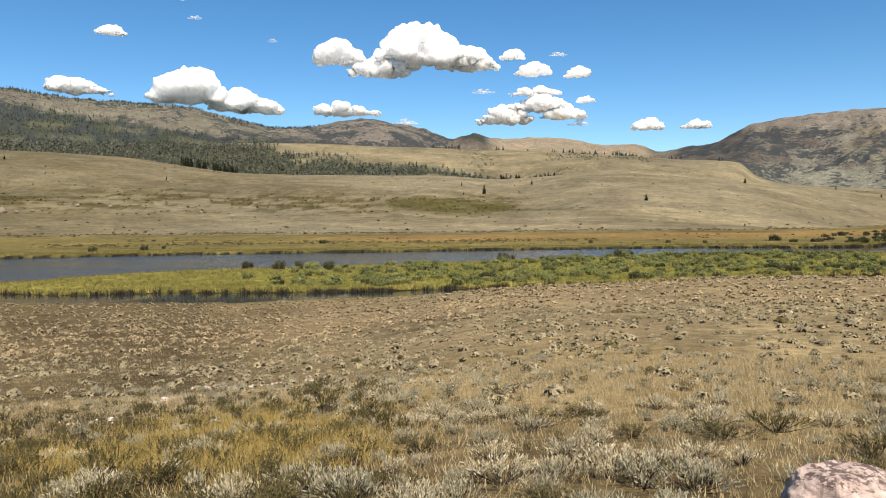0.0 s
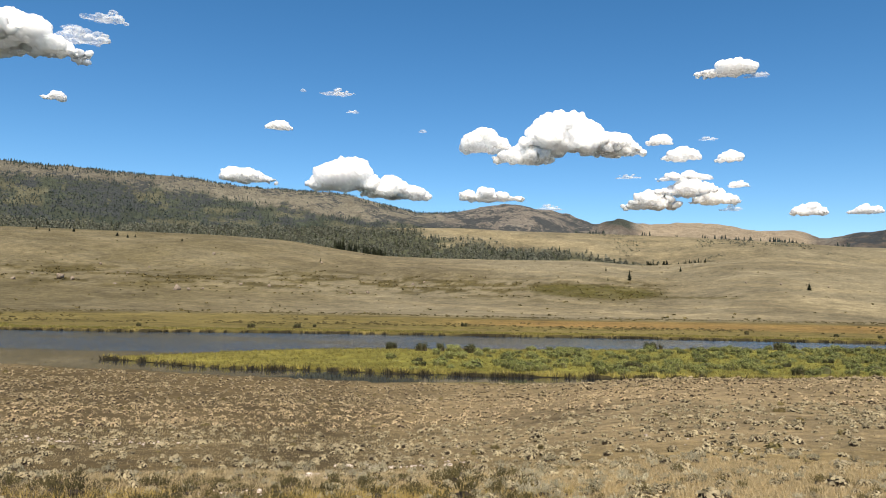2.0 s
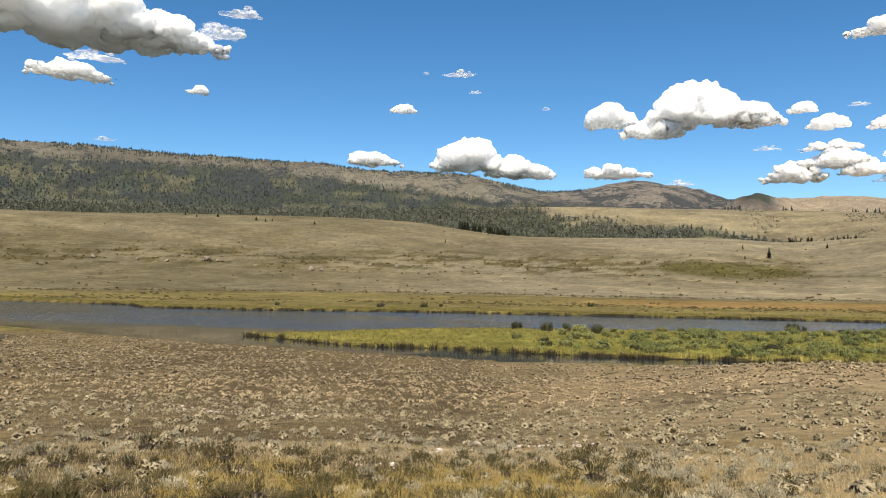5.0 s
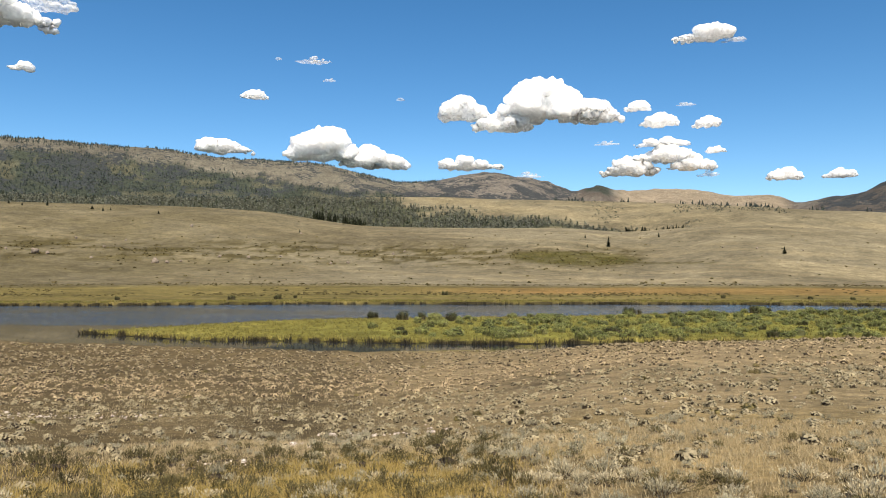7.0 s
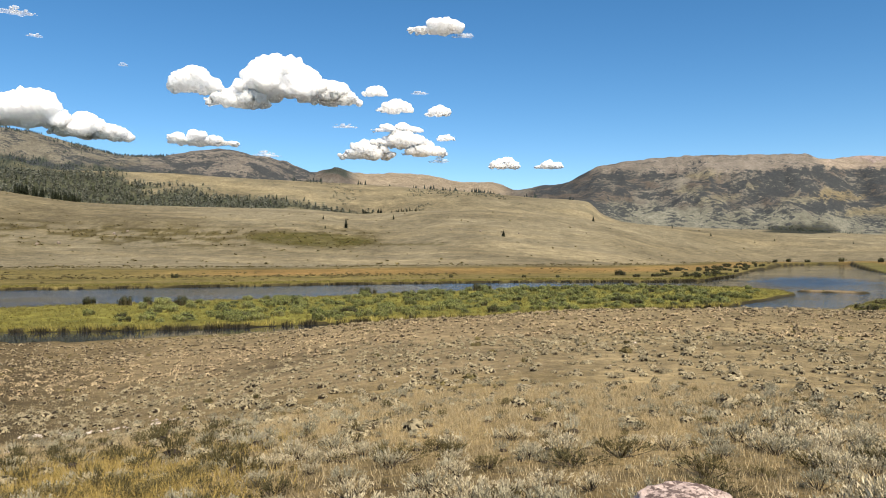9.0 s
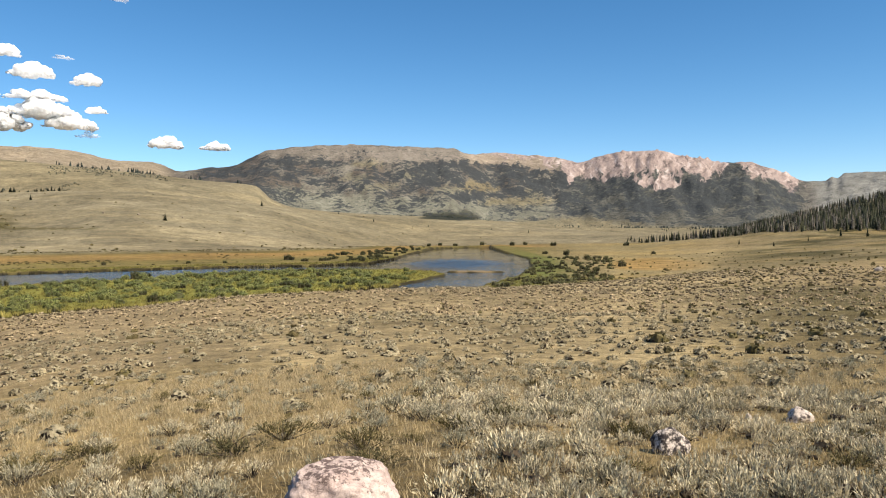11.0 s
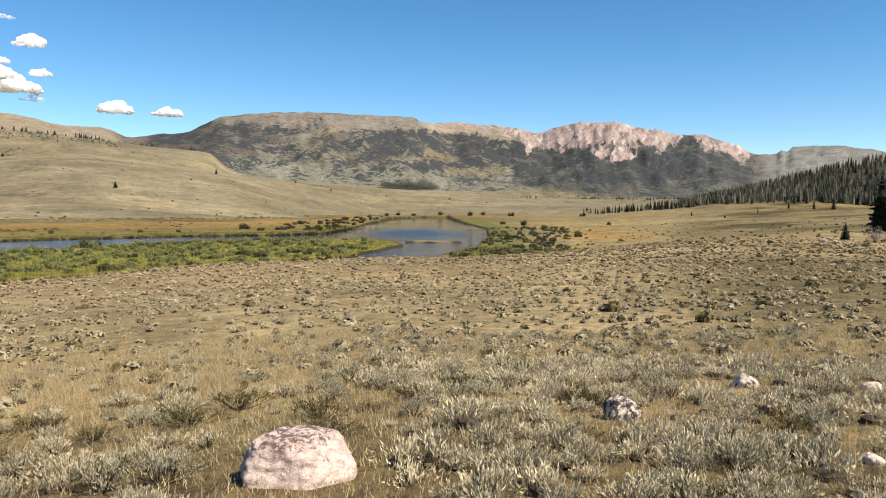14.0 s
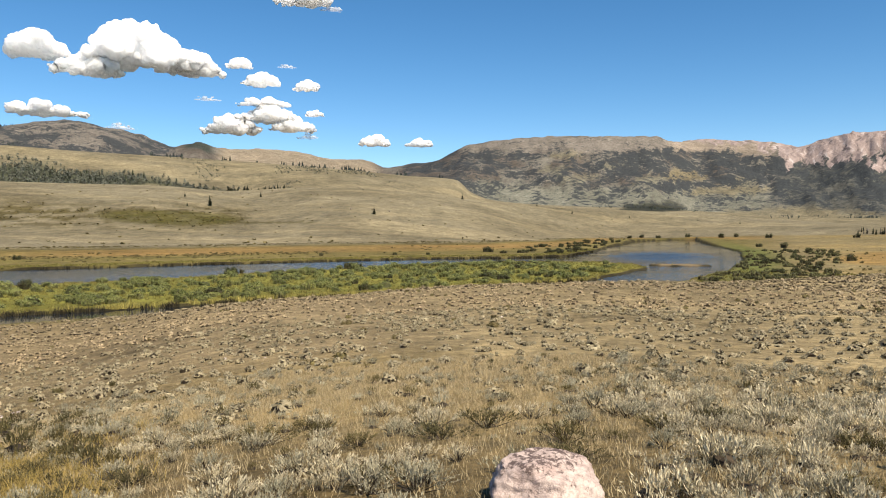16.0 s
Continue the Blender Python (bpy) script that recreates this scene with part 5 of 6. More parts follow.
def willow_stuff(name, n, a0, a1, d0, d1, inner, s0, s1, mat, seed, label):
    rng = np.random.default_rng(seed)
    a = rng.uniform(a0, a1, n)
    d = rng.uniform(d0, d1, n)
    x, y = d * np.sin(np.radians(a)), d * np.cos(np.radians(a))
    w = wet(x, y)
    keep = (w < -1.3) & (w > -inner) & (d < foot_r(a)) & (fnoise(x / 14, y / 14, 2, seed) > 0.42)
    x, y = x[keep], y[keep]
    pos = np.column_stack([x, y, ground(x, y) - 0.05])
    me = spread(name, [willow_template(560 + k, 150, 0.2, 0.13) for k in range(5)], pos, rng.uniform(s0, s1, len(x)), rng, [mat, PEAT_SHADE], rng.uniform(0.6, 1.0, len(x)))
    tagged(new(name, me), label, "bushes", kind="stuff")


def isle_thicket():
    """Low willows that fill the island between the single bushes."""
    rng = np.random.default_rng(66)
    n = 620
    x, y = rng.uniform(-32, 106, n), rng.uniform(90, 170, n)
    d = poly_dist(x, y, ISLE)
    want = smooth(-30, -8, x) * (1 - 0.7 * smooth(78, 94, x)) * smooth(0.40, 0.54, fnoise(x / 8, y / 5, 3, 204)) * smooth(1.6, 3.0, d)
    keep = rng.uniform(0, 1, n) < want
    x, y = x[keep], y[keep]
    pos = np.column_stack([x, y, ground(x, y) - 0.05])
    me = spread("island_thicket", [low_willow(570 + k) for k in range(6)], pos, rng.uniform(0.8, 1.7, len(x)), rng, [WILLOW, WILLOW_SHADE], rng.uniform(0.7, 1.1, len(x)))
    tagged(new("island_thicket", me), "low grey-green willows filling the island", "bushes", kind="stuff")


def low_willow(seed):
    rng = np.random.default_rng(seed)
    # the core takes the darker tone that stands for inner shade
    cv, cf = core(rng, 0.62, 0.55, 7)
    d = rng.normal(size=(120, 3))
    d[:, 2] = np.abs(d[:, 2]) + 0.05
    d /= np.linalg.norm(d, axis=1, keepdims=True)
    lv, lf = leaves(rng, d * (0.68, 0.68, 0.64) * rng.uniform(0.9, 1.12, (120, 1)), rng.normal(size=(120, 3)), 0.18 * rng.uniform(0.7, 1.3, 120), 0.12 * rng.uniform(0.7, 1.3, 120), d + rng.normal(0, 0.35, (120, 3)))
    v, f = stack((cv, cf), (lv, lf))
    return v, f, np.array([1] * len(cf) + [0] * len(lf))


isle_thicket()
willow_stuff("marsh_willows", 420, 38.5, 49.5, 120, 290, 30, 0.6, 1.3, MARSH, 63, "low green willows on the marshy lake shore")
willow_stuff("marsh_willows_dark", 160, 38.5, 49.5, 120, 290, 18, 0.7, 1.4, WILLOW_DARK, 64, "dark low willows on the marshy lake shore")
willow_stuff("far_bank_willows", 330, 25.5, 36, 226, 480, 30, 1.0, 2.0, WILLOW_DARK, 65, "dark willows on the far bank of the lake")
for k, (az, d, s_) in enumerate(((-25.6, 222, 1.7), (-22.2, 222, 1.5), (-9.3, 246, 1.6), (24.6, 262, 2.4), (-20.9, 228, 1.1), (-33.5, 228, 1.2), (17.2, 238, 1.2), (11.5, 236, 1.1), (19.8, 240, 1.0), (50.2, 205, 2.0), (47.8, 262, 2.2), (46.0, 330, 2.4), (44.4, 345, 2.0), (41.8, 545, 3.2), (45.0, 520, 3.0), (42.9, 560, 3.0), (50.5, 470, 2.6), (39.5, 585, 3.2), (36.2, 590, 3.0), (37.4, 600, 2.6), (35.3, 575, 2.6), (52.5, 330, 1.6))):
    x, y = d * math.sin(radians(az)), d * math.cos(radians(az))
    willow(k, x, y, s_, rng, "single dark willow bush in the yellow meadow", "single willows in the meadow", True, 0.95)


def sedge_template(seed, n=14):
    rng = np.random.default_rng(seed)
    a, b = rng.uniform(0, 6.28, n), rng.uniform(0, 6.28, n)
    rr = 0.28 * np.sqrt(rng.uniform(0, 1, n))
    base = np.stack([rr * np.cos(a), rr * np.sin(a), np.zeros(n)], 1)
    side = np.stack([np.cos(b), np.sin(b), np.zeros(n)], 1) * 0.05
    tip = base * 2.0 + np.stack([np.zeros(n), np.zeros(n), rng.uniform(0.35, 0.7, n)], 1)
    return np.stack([base - side, base + side, tip], 1).reshape(-1, 3), np.arange(3 * n).reshape(-1, 3)


SEDGES = [sedge_template(540 + k) for k in range(5)]


def along(poly, i0, i1, step, rng, jitter):
    pts_ = np.array(poly[i0:i1], float)
    out = []
    for p, q in zip(pts_[:-1], pts_[1:]):
        n = max(1, int(np.hypot(*(q - p)) / step))
        for t in rng.uniform(0, 1, n):
            out.append(p + (q - p) * t + rng.normal(0, jitter, 2))
    return np.array(out)


def shore_stuff(name, target, lo, hi, count, templates, mat, s0, s1, seed, label, box):
    """Tussocks scattered over a strip that lies between two distances from the water."""
    rng = np.random.default_rng(seed)
    x, y = rng.uniform(box[0], box[1], count), rng.uniform(box[2], box[3], count)
    w = wet(x, y)
    keep = (w > lo) & (w < hi)
    x, y = x[keep], y[keep]
    pos = np.column_stack([x, y, np.maximum(ground(x, y), WATER - 0.05) - 0.03])
    tagged(new(name, spread(name, templates, pos, rng.uniform(s0, s1, len(x)), rng, [mat])), label, "sedge", kind="stuff")


shore_stuff("sedge_meadow", 0, -40, -0.6, 15000, SEDGES, SEDGE, 0.35, 0.75, 71, "yellow-green sedge on the river island", (-75, 112, 86, 172))
shore_stuff("sedge_far_bank", 0, -9, -0.5, 60000, SEDGES, SEDGE, 0.5, 1.0, 72, "yellow-green sedge along the far bank", (-260, 160, 165, 300))

def bank_edge(name, poly, i0, i1, seed, label):
    """Overhanging tussocks along a cut bank, coloured dark to stand for the shade under it."""
    rng = np.random.default_rng(seed)
    p = along(poly, i0, i1, 0.10, rng, 1.1)
    w = wet(p[:, 0], p[:, 1])
    gap = vnoise(p[:, 0] / 0.9, p[:, 1] / 2.5, 205)
    p = p[(w > -0.45) & (w < 0.35) & (gap > 0.42)]
    pos = np.column_stack([p, np.full(len(p), WATER - 0.05)])
    tagged(new(name, spread(name, SEDGES, pos, rng.uniform(0.9, 1.55, len(p)), rng, [PEAT_SHADE])), label, "sedge", kind="stuff")


bank_edge("bank_tussocks", ISLE + ISLE[:1], 13, 22, 73, "dark tussocks carrying the shade under the island's bank")
def bank_fringe():
    """Sedge hanging over the cut bank in clumps, with dark gaps between."""
    rng = np.random.default_rng(75)
    p = along(ISLE + ISLE[:1], 13, 22, 0.09, rng, 1.0)
    w = wet(p[:, 0], p[:, 1])
    p = p[(w > -0.75) & (w < -0.15) & (vnoise(p[:, 0] / 0.9, p[:, 1] / 2.5, 205) < 0.5)]
    pos = np.column_stack([p, np.full(len(p), WATER + 0.12)])
    tagged(new("bank_sedge", spread("bank_sedge", SEDGES, pos, rng.uniform(0.9, 1.4, len(p)), rng, [SEDGE])), "yellow sedge hanging over the island's bank", "sedge", kind="stuff")


bank_fringe()
bank_edge("far_bank_tussocks", LAKE, 2, 16, 74, "dark tussocks carrying the shade under the far bank")


def hill_shrubs():
    """Single shrubs on the far hillside, thickest in the damp hollows."""
    rng = np.random.default_rng(77)
    n = 26000
    a, el = rng.uniform(-58, 40, n), rng.uniform(-0.8, 3.4, n)
    r = rng.uniform(330, 900, n)
    x, y = r * np.sin(np.radians(a)), r * np.cos(np.radians(a))
    z = ground(x, y)
    e = np.degrees(np.arctan2(z - EYE, r))
    patch = fnoise(a / 1.7, e / 0.17, 5, 108, 0.62)
    middle = 1.05 + 0.018 * np.clip(-a, 0, 50) * (1 - 0.4 * smooth(-30, -50, a))
    draw = np.exp(-((e - middle) / 0.62) ** 2) * smooth(7.5, 3.5, a)
    spot = smooth(1.3, 0.8, ((a - 0.8 - 3.0 * (0.95 - e)) / 4.6) ** 2 + ((e - 1.0) / 0.55) ** 2 + 1.2 * (patch - 0.5))
    want = 0.018 + 0.75 * smooth(0.47, 0.55, patch) * draw + 0.4 * spot + 0.03 * smooth(-0.5, -0.8, e)
    keep = (rng.uniform(0, 1, n) < want) & (r < hill_r(a)) & (r > foot_r(a) * 0.98)
    x, y, z = x[keep], y[keep], z[keep]
    dots = []
    for k in range(4):
        q = np.random.default_rng(780 + k)
        d = q.normal(size=(8, 3))
        d /= np.linalg.norm(d, axis=1, keepdims=True)
        dots.append(leaves(q, d * (0.4, 0.4, 0.3) + (0, 0, 0.35), d + q.normal(0, 0.5, (8, 3)), np.full(8, 0.7), np.full(8, 0.5)))
    me = spread("hill_shrubs", dots, np.column_stack([x, y, z - 0.1]), rng.uniform(0.7, 2.0, len(x)), rng, [RABBIT], rng.uniform(0.5, 0.9, len(x)))
    tagged(new("hill_shrubs", me), "olive shrubs dotting the far hillside", "shrubs", kind="stuff")


hill_shrubs()


def meadow_shrubs():
    """Broken lines of low shrubs in the far meadow and along the hill's foot."""
    rng = np.random.default_rng(79)
    n = 5200
    a = rng.uniform(-58, 36, n)
    line = rng.integers(0, 3, n)
    t = np.where(line == 0, rng.normal(0.34, 0.05, n), np.where(line == 1, rng.normal(0.97, 0.035, n), rng.uniform(0.02, 1.0, n)))
    r = flat_r(a) + (foot_r(a) - flat_r(a)) * t
    x, y = r * np.sin(np.radians(a)), r * np.cos(np.radians(a))
    keep = (fnoise(x / 26, y / 12, 3, 208) > np.where(line == 2, 0.60, 0.40)) & (wet(x, y) < -2) & ((line != 0) | (a < 12))
    x, y = x[keep], y[keep]
    me = spread("meadow_shrubs", CLUMPS, np.column_stack([x, y, ground(x, y)]), rng.uniform(0.5, 1.9, len(x)) * (0.6 + 0.7 * fnoise(x / 30, y / 14, 2, 209)), rng, [RABBIT, PEAT_SHADE, RABBIT], rng.uniform(0.35, 0.7, len(x)))
    tagged(new("meadow_shrubs", me), "low dark shrubs in broken lines across the meadow", "shrubs", kind="stuff")


meadow_shrubs()


# ------------------------------------------------------------------ trees
def conifer_template(seed, tiers=13, fan=8, slim=0.17, bare=0.08):
    """A spruce of height 1: drooping boughs in tiers."""
    rng = np.random.default_rng(seed)
    out = []
    for k in range(tiers):
        h = bare + (1 - bare) * (k + rng.uniform(-0.3, 0.3)) / tiers
        rad = slim * (1 - h) ** 0.75 * rng.uniform(0.75, 1.15) + 0.012
        for j in range(fan):
            a = 2 * np.pi * (j + rng.uniform(-0.4, 0.4)) / fan + k * 0.9
            ra = rad * rng.uniform(0.65, 1.2)
            d = np.array((math.cos(a), math.sin(a), 0))
            s_ = np.array((-math.sin(a), math.cos(a), 0)) * ra * 0.62
            root = np.array((0, 0, h + 0.02))
            tip = d * ra + np.array((0, 0, h - ra * rng.uniform(0.25, 0.6)))
            midp = d * ra * 0.55 + np.array((0, 0, h - ra * 0.02))
            out.append((np.stack([root, midp - s_, tip, midp + s_]), quad_tris(1)))
    out.append(rod((0, 0, 0.93), (0, 0, 1.0), 0.012, 0.001, 4))
    out.append(rod((0, 0, bare), (0, 0, 0.9), slim * 0.62, 0.01, 6))
    return stack(*out)


CONIFERS = [conifer_template(600 + k, 12 + k % 3, 8, 0.14 + 0.02 * (k % 3)) for k in range(6)]
CONIFERS_FAR = [conifer_template(620 + k, 6, 4, 0.16) for k in range(5)]


def dim_conifer(seed):
    """A far spruce: three ragged skirts."""
    rng = np.random.default_rng(seed)
    out = []
    for z0, z1, w in ((0.05, 0.55, 0.2), (0.3, 0.8, 0.15), (0.55, 1.0, 0.095)):
        t = np.linspace(0, 2 * np.pi, 5, endpoint=False) + rng.uniform(0, 6)
        rr = w * rng.uniform(0.7, 1.3, 5)
        ring = np.column_stack([rr * np.cos(t), rr * np.sin(t), z0 + rng.uniform(-0.05, 0.05, 5)])
        i = np.arange(5)
        out.append((np.vstack([ring, [[0, 0, z1]]]), np.stack([i, (i + 1) % 5, np.full(5, 5)], 1)))
    return stack(*out)


CONIFERS_DIM = [dim_conifer(640 + k) for k in range(6)]
TREE_MESH = []
for k, (v, f) in enumerate(CONIFERS):
    tv, tf = rod((0, 0, -0.02), (0, 0, 0.95), 0.016, 0.003, 6)
    TREE_MESH.append((mesh_of("conifer_crown", v, f, [NEEDLE], False), mesh_of("conifer_dead_crown", v, f, [NEEDLE_GREY], False), mesh_of("conifer_trunk", tv, tf, [BARK], False)))


def conifer(k, x, y, height, label, group="", dead=False, wide=1.0, name="conifer"):
    ob = thing(name, label, "tree", pose(x, y, seat(x, y, 0.1), 0, 0, k * 77.0) @ Matrix.Diagonal((height * wide, height * wide, height, 1)), group)
    part("crown", TREE_MESH[k % 6][1 if dead else 0], ob)
    part("trunk", TREE_MESH[k % 6][2], ob)


# lone trees and rows on the far hill
for k, (az, el, h) in enumerate(((3.3, 1.86, 9.5), (7.0, 2.55, 5.5), (15.6, 1.22, 5.5), (1.55, 2.55, 4.5), (1.7, 1.83, 3.5), (22.5, 2.35, 6.0), (-38.0, 4.55, 8.0), (-34.5, 4.3, 6.0), (-35.2, 4.4, 6.5), (-30.8, 4.2, 6.0), (-39.5, 4.5, 5.0), (-40.3, 4.6, 5.5), (-20.6, 2.95, 4.5), (-34.0, 4.35, 5.0), (31.0, 1.15, 4.0), (34.0, 0.6, 3.5), (35.3, 0.75, 3.5), (28.3, 1.75, 4.0), (40.2, 0.5, 3.5), (43.1, 0.25, 3.5))):
    x, y, z = reach(az, el, 300, 1000)
    low_ = az < -29
    conifer(k, x, y, h * (0.65 if low_ else 0.9), "dark single conifer on the open hillside", "single conifers on the hill", wide=2.3 if low_ else 1.6)
rng = np.random.default_rng(81)
for k in range(26):
    az = rng.choice((rng.uniform(4.6, 6.2), rng.uniform(6.8, 9.5)))
    d = float(hill_r(np.array([az]))[0]) * rng.uniform(0.985, 1.02)
    conifer(k, d * math.sin(radians(az)), d * math.cos(radians(az)), rng.uniform(2.6, 5.5), "small dark conifer in a row on the hill's edge", "row of conifers on the hill's edge", wide=1.8)
for k in range(70):
    az = rng.uniform(-19.6, -15.4)
    d = float(hill_r(np.array([az]))[0]) * rng.uniform(0.965, 1.0)
    conifer(k, d * math.sin(radians(az)), d * math.cos(radians(az)), rng.uniform(9, 14) * (1 - 0.35 * (az + 19.8) / 4.4), "dark conifer in a dense stand behind the hill", "dark stand of conifers", wide=1.1)


def tree_stuff(name, label, n, a0, a1, dist, templates, mat, h0, h1, seed, wanted=None, wide=1.0, tall=None):
    rng = np.random.default_rng(seed)
    a = rng.uniform(a0, a1, n)
    r = dist(a, rng.uniform(0, 1, n))
    x, y = r * np.sin(np.radians(a)), r * np.cos(np.radians(a))
    if wanted is not None:
        keep = rng.uniform(0, 1, n) < wanted(a, r, x, y)
        x, y, a = x[keep], y[keep], a[keep]
    h = rng.uniform(h0, h1, len(x)) * (1.0 if tall is None else tall(a))
    pos = np.column_stack([x, y, ground(x, y) - 0.2])
    tagged(new(name, spread(name, templates, pos, h * wide, rng, [mat], np.full(len(h), 1 / wide))), label, "trees", kind="stuff")


# the eastern wood
def wood_r(a, u):
    return foot_r(a) * (1.0 + 0.52 * u ** 1.3) + 3


def grey_share(a, r, x, y):
    return (0.35 + 0.6 * smooth(0.4, 0.6, fnoise(x / 60, y / 60, 3, 210))) * smooth(57, 59, a) * (1 - 0.55 * smooth(68, 74, a))


def wood_tall(a):
    return 0.55 + 0.45 * smooth(57, 73, a)


tree_stuff("east_wood", "dense dark conifer wood on the eastern hillside", 3200, 57.5, 93, wood_r, CONIFERS_FAR, WOOD_GREEN, 6, 12, 91, lambda a, r, x, y: smooth(56.5, 59.5, a) * (1 - 0.5 * grey_share(a, r, x, y)), 1.25, wood_tall)
tree_stuff("east_wood_dead", "grey beetle-killed conifers in the eastern wood", 2600, 58, 93, wood_r, CONIFERS_FAR, NEEDLE_GREY, 6, 11.5, 92, grey_share, 1.15, wood_tall)
rng = np.random.default_rng(93)
for k in range(230):
    az = rng.uniform(56.5, 92.0) if k > 140 else 49.6 + 9.5 * rng.uniform() ** 0.7
    az = az if az > 57 else az + rng.normal(0, 0.25)
    d = float(foot_r(np.array([az]))[0]) * (rng.uniform(0.985, 1.02) if az > 57 else rng.uniform(0.93, 1.05)) + (25 if az < 57 else 0)
    h = rng.uniform(2.6, 5.2) + 3.2 * max(0.0, az - 50) / 7 if az < 57 else rng.uniform(7, 12.5) * float(wood_tall(az))
    dead = rng.uniform() < 0.4
    conifer(k, d * math.sin(radians(az)), d * math.cos(radians(az)), h, "grey dead conifer at the wood's edge" if dead else "dark green conifer at the wood's edge", "conifers at the wood's edge", dead, 1.05)
for k, (az, d, h) in enumerate(((65.0, 500, 5), (66.6, 480, 5.5), (67.8, 470, 6), (63.0, 430, 3), (58.5, 420, 3), (60.8, 380, 2.5), (74.8, 420, 4), (76.2, 300, 3))):
    conifer(k, d * math.sin(radians(az)), d * math.cos(radians(az)), h, "young conifer standing out in the meadow", "young conifers in the meadow", False, 1.3)


# aspens behind the first hill, trees on the western ridge and the mountains
def aspen_template(seed):
    """A far aspen: a loose crown of leaf clumps on a pale stem."""
    rng = np.random.default_rng(seed)
    n = 9
    d = rng.normal(size=(n, 3))
    d /= np.linalg.norm(d, axis=1, keepdims=True)
    c = d * (0.17, 0.17, 0.30) + (0, 0, 0.58)
    return leaves(rng, c, rng.normal(size=(n, 3)), 0.36 * rng.uniform(0.7, 1.3, n), 0.24 * rng.uniform(0.7, 1.3, n), d + rng.normal(0, 0.4, (n, 3)))


ASPENS = [aspen_template(660 + k) for k in range(5)]


def band_r(a, u):
    return hill_r(a) * 1.03 + (shelf_r(a) * 0.97 - hill_r(a) * 1.03) * (0.2 + 0.8 * u)


def band_wanted(a, r, x, y):
    u = (r - hill_r(a)) / (shelf_r(a) - hill_r(a))
    edge = 1.0 - 0.024 * np.clip(a + 19, 0, 30)
    return smooth(edge + 0.05, edge - 0.12, u) * smooth(8, 2, a) * smooth(0.26, 0.38, fnoise(x / 110, y / 110, 3, 211) + 0.15 * smooth(-12, -30, a))


tree_stuff("aspen_grove", "grey-green aspen grove with pale trunks behind the hill", 14000, -60, 8, band_r, ASPENS, ASPEN, 5, 9, 94, band_wanted, 0.9)
tree_stuff("aspen_grove_conifers", "dark conifers scattered through the aspen grove", 700, -60, 8, band_r, CONIFERS_DIM, NEEDLE, 6, 11, 95, band_wanted, 1.0)


def ridge_r(a, u):
    return shelf_r(a) * 1.05 + (crest_r(a) * 1.0 - shelf_r(a) * 1.05) * u


def ridge_wanted(a, r, x, y):
    z = ground(x, y)
    el = np.degrees(np.arctan2(z - EYE, r))
    n = fnoise(a / 2.4, el * 1.3, 4, 212)
    line = edge_west(a)
    below = smooth(line + 0.12, line - 0.12, el + 0.9 * (n - 0.5)) * smooth(0.3, 0.46, n + 0.08)
    crest = smooth(0.955, 0.985, r / crest_r(a)) * smooth(0.36, 0.5, fnoise(a * 0.9, r / 90, 3, 213))
    band = smooth(-31, -33.5, a) * smooth(8.55, 8.3, el) * 0.8
    return np.clip(below * (1 - 0.88 * ridge_clear(a, el)) + crest + band + 0.05, 0, 1) * smooth(-8, -13, a)


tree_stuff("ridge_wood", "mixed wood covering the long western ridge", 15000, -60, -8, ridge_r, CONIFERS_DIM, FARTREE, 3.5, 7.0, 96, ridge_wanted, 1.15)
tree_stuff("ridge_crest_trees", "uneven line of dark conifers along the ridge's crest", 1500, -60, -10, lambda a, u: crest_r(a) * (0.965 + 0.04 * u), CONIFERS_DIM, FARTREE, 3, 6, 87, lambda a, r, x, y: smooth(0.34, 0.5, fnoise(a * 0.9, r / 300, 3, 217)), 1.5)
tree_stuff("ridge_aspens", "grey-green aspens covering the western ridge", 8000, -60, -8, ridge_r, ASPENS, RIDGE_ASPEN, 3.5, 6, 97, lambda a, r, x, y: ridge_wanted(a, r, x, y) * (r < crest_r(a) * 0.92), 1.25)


def shelf_edge(a, u):
    return shelf_r(a) * (0.985 + 0.1 * u)


tree_stuff("shelf_trees", "thin line of trees along the grassy shelf", 260, -1, 21, shelf_edge, CONIFERS_DIM, FARTREE, 4, 9, 98, lambda a, r, x, y: smooth(0.45, 0.55, vnoise(a * 0.9, a * 0, 214)), 1.2)

tree_stuff("shelf_thickets", "low olive thickets in hollows of the grassy shelf", 2600, -3, 17, lambda a, u: hill_r(a) * 1.16 + (shelf_r(a) * 0.98 - hill_r(a) * 1.16) * u, ASPENS, ASPEN, 1.6, 3.4, 104,
           lambda a, r, x, y: smooth(0.56, 0.62, fnoise(a / 3.0, r / 70, 3, 222)), 1.6)


def valley_r(a, u):
    return 1000 + 680 * u


tree_stuff("valley_thickets", "dark thickets on the valley floor below the mountains", 5200, 24, 62, valley_r, CONIFERS_DIM, FARTREE, 2.2, 4.5, 99,
           lambda a, r, x, y: np.clip(smooth(0.54, 0.62, fnoise(a / 2.2, r / 90, 3, 215)) * smooth(1180, 1320, r) * 0.7 * smooth(31, 36, a), 0, 1), 1.5)

# dark spruces added to fill the painted cloud shadow
tree_stuff("dark_spruce_grove", "dense dark spruces put where a cloud's shadow lies", 3400, 34.2, 40.2, lambda a, u: 1430 + 220 * u, CONIFERS_DIM, NEEDLE, 3.0, 5.5, 103,
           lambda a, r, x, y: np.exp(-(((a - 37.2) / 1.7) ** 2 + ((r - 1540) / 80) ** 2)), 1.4)


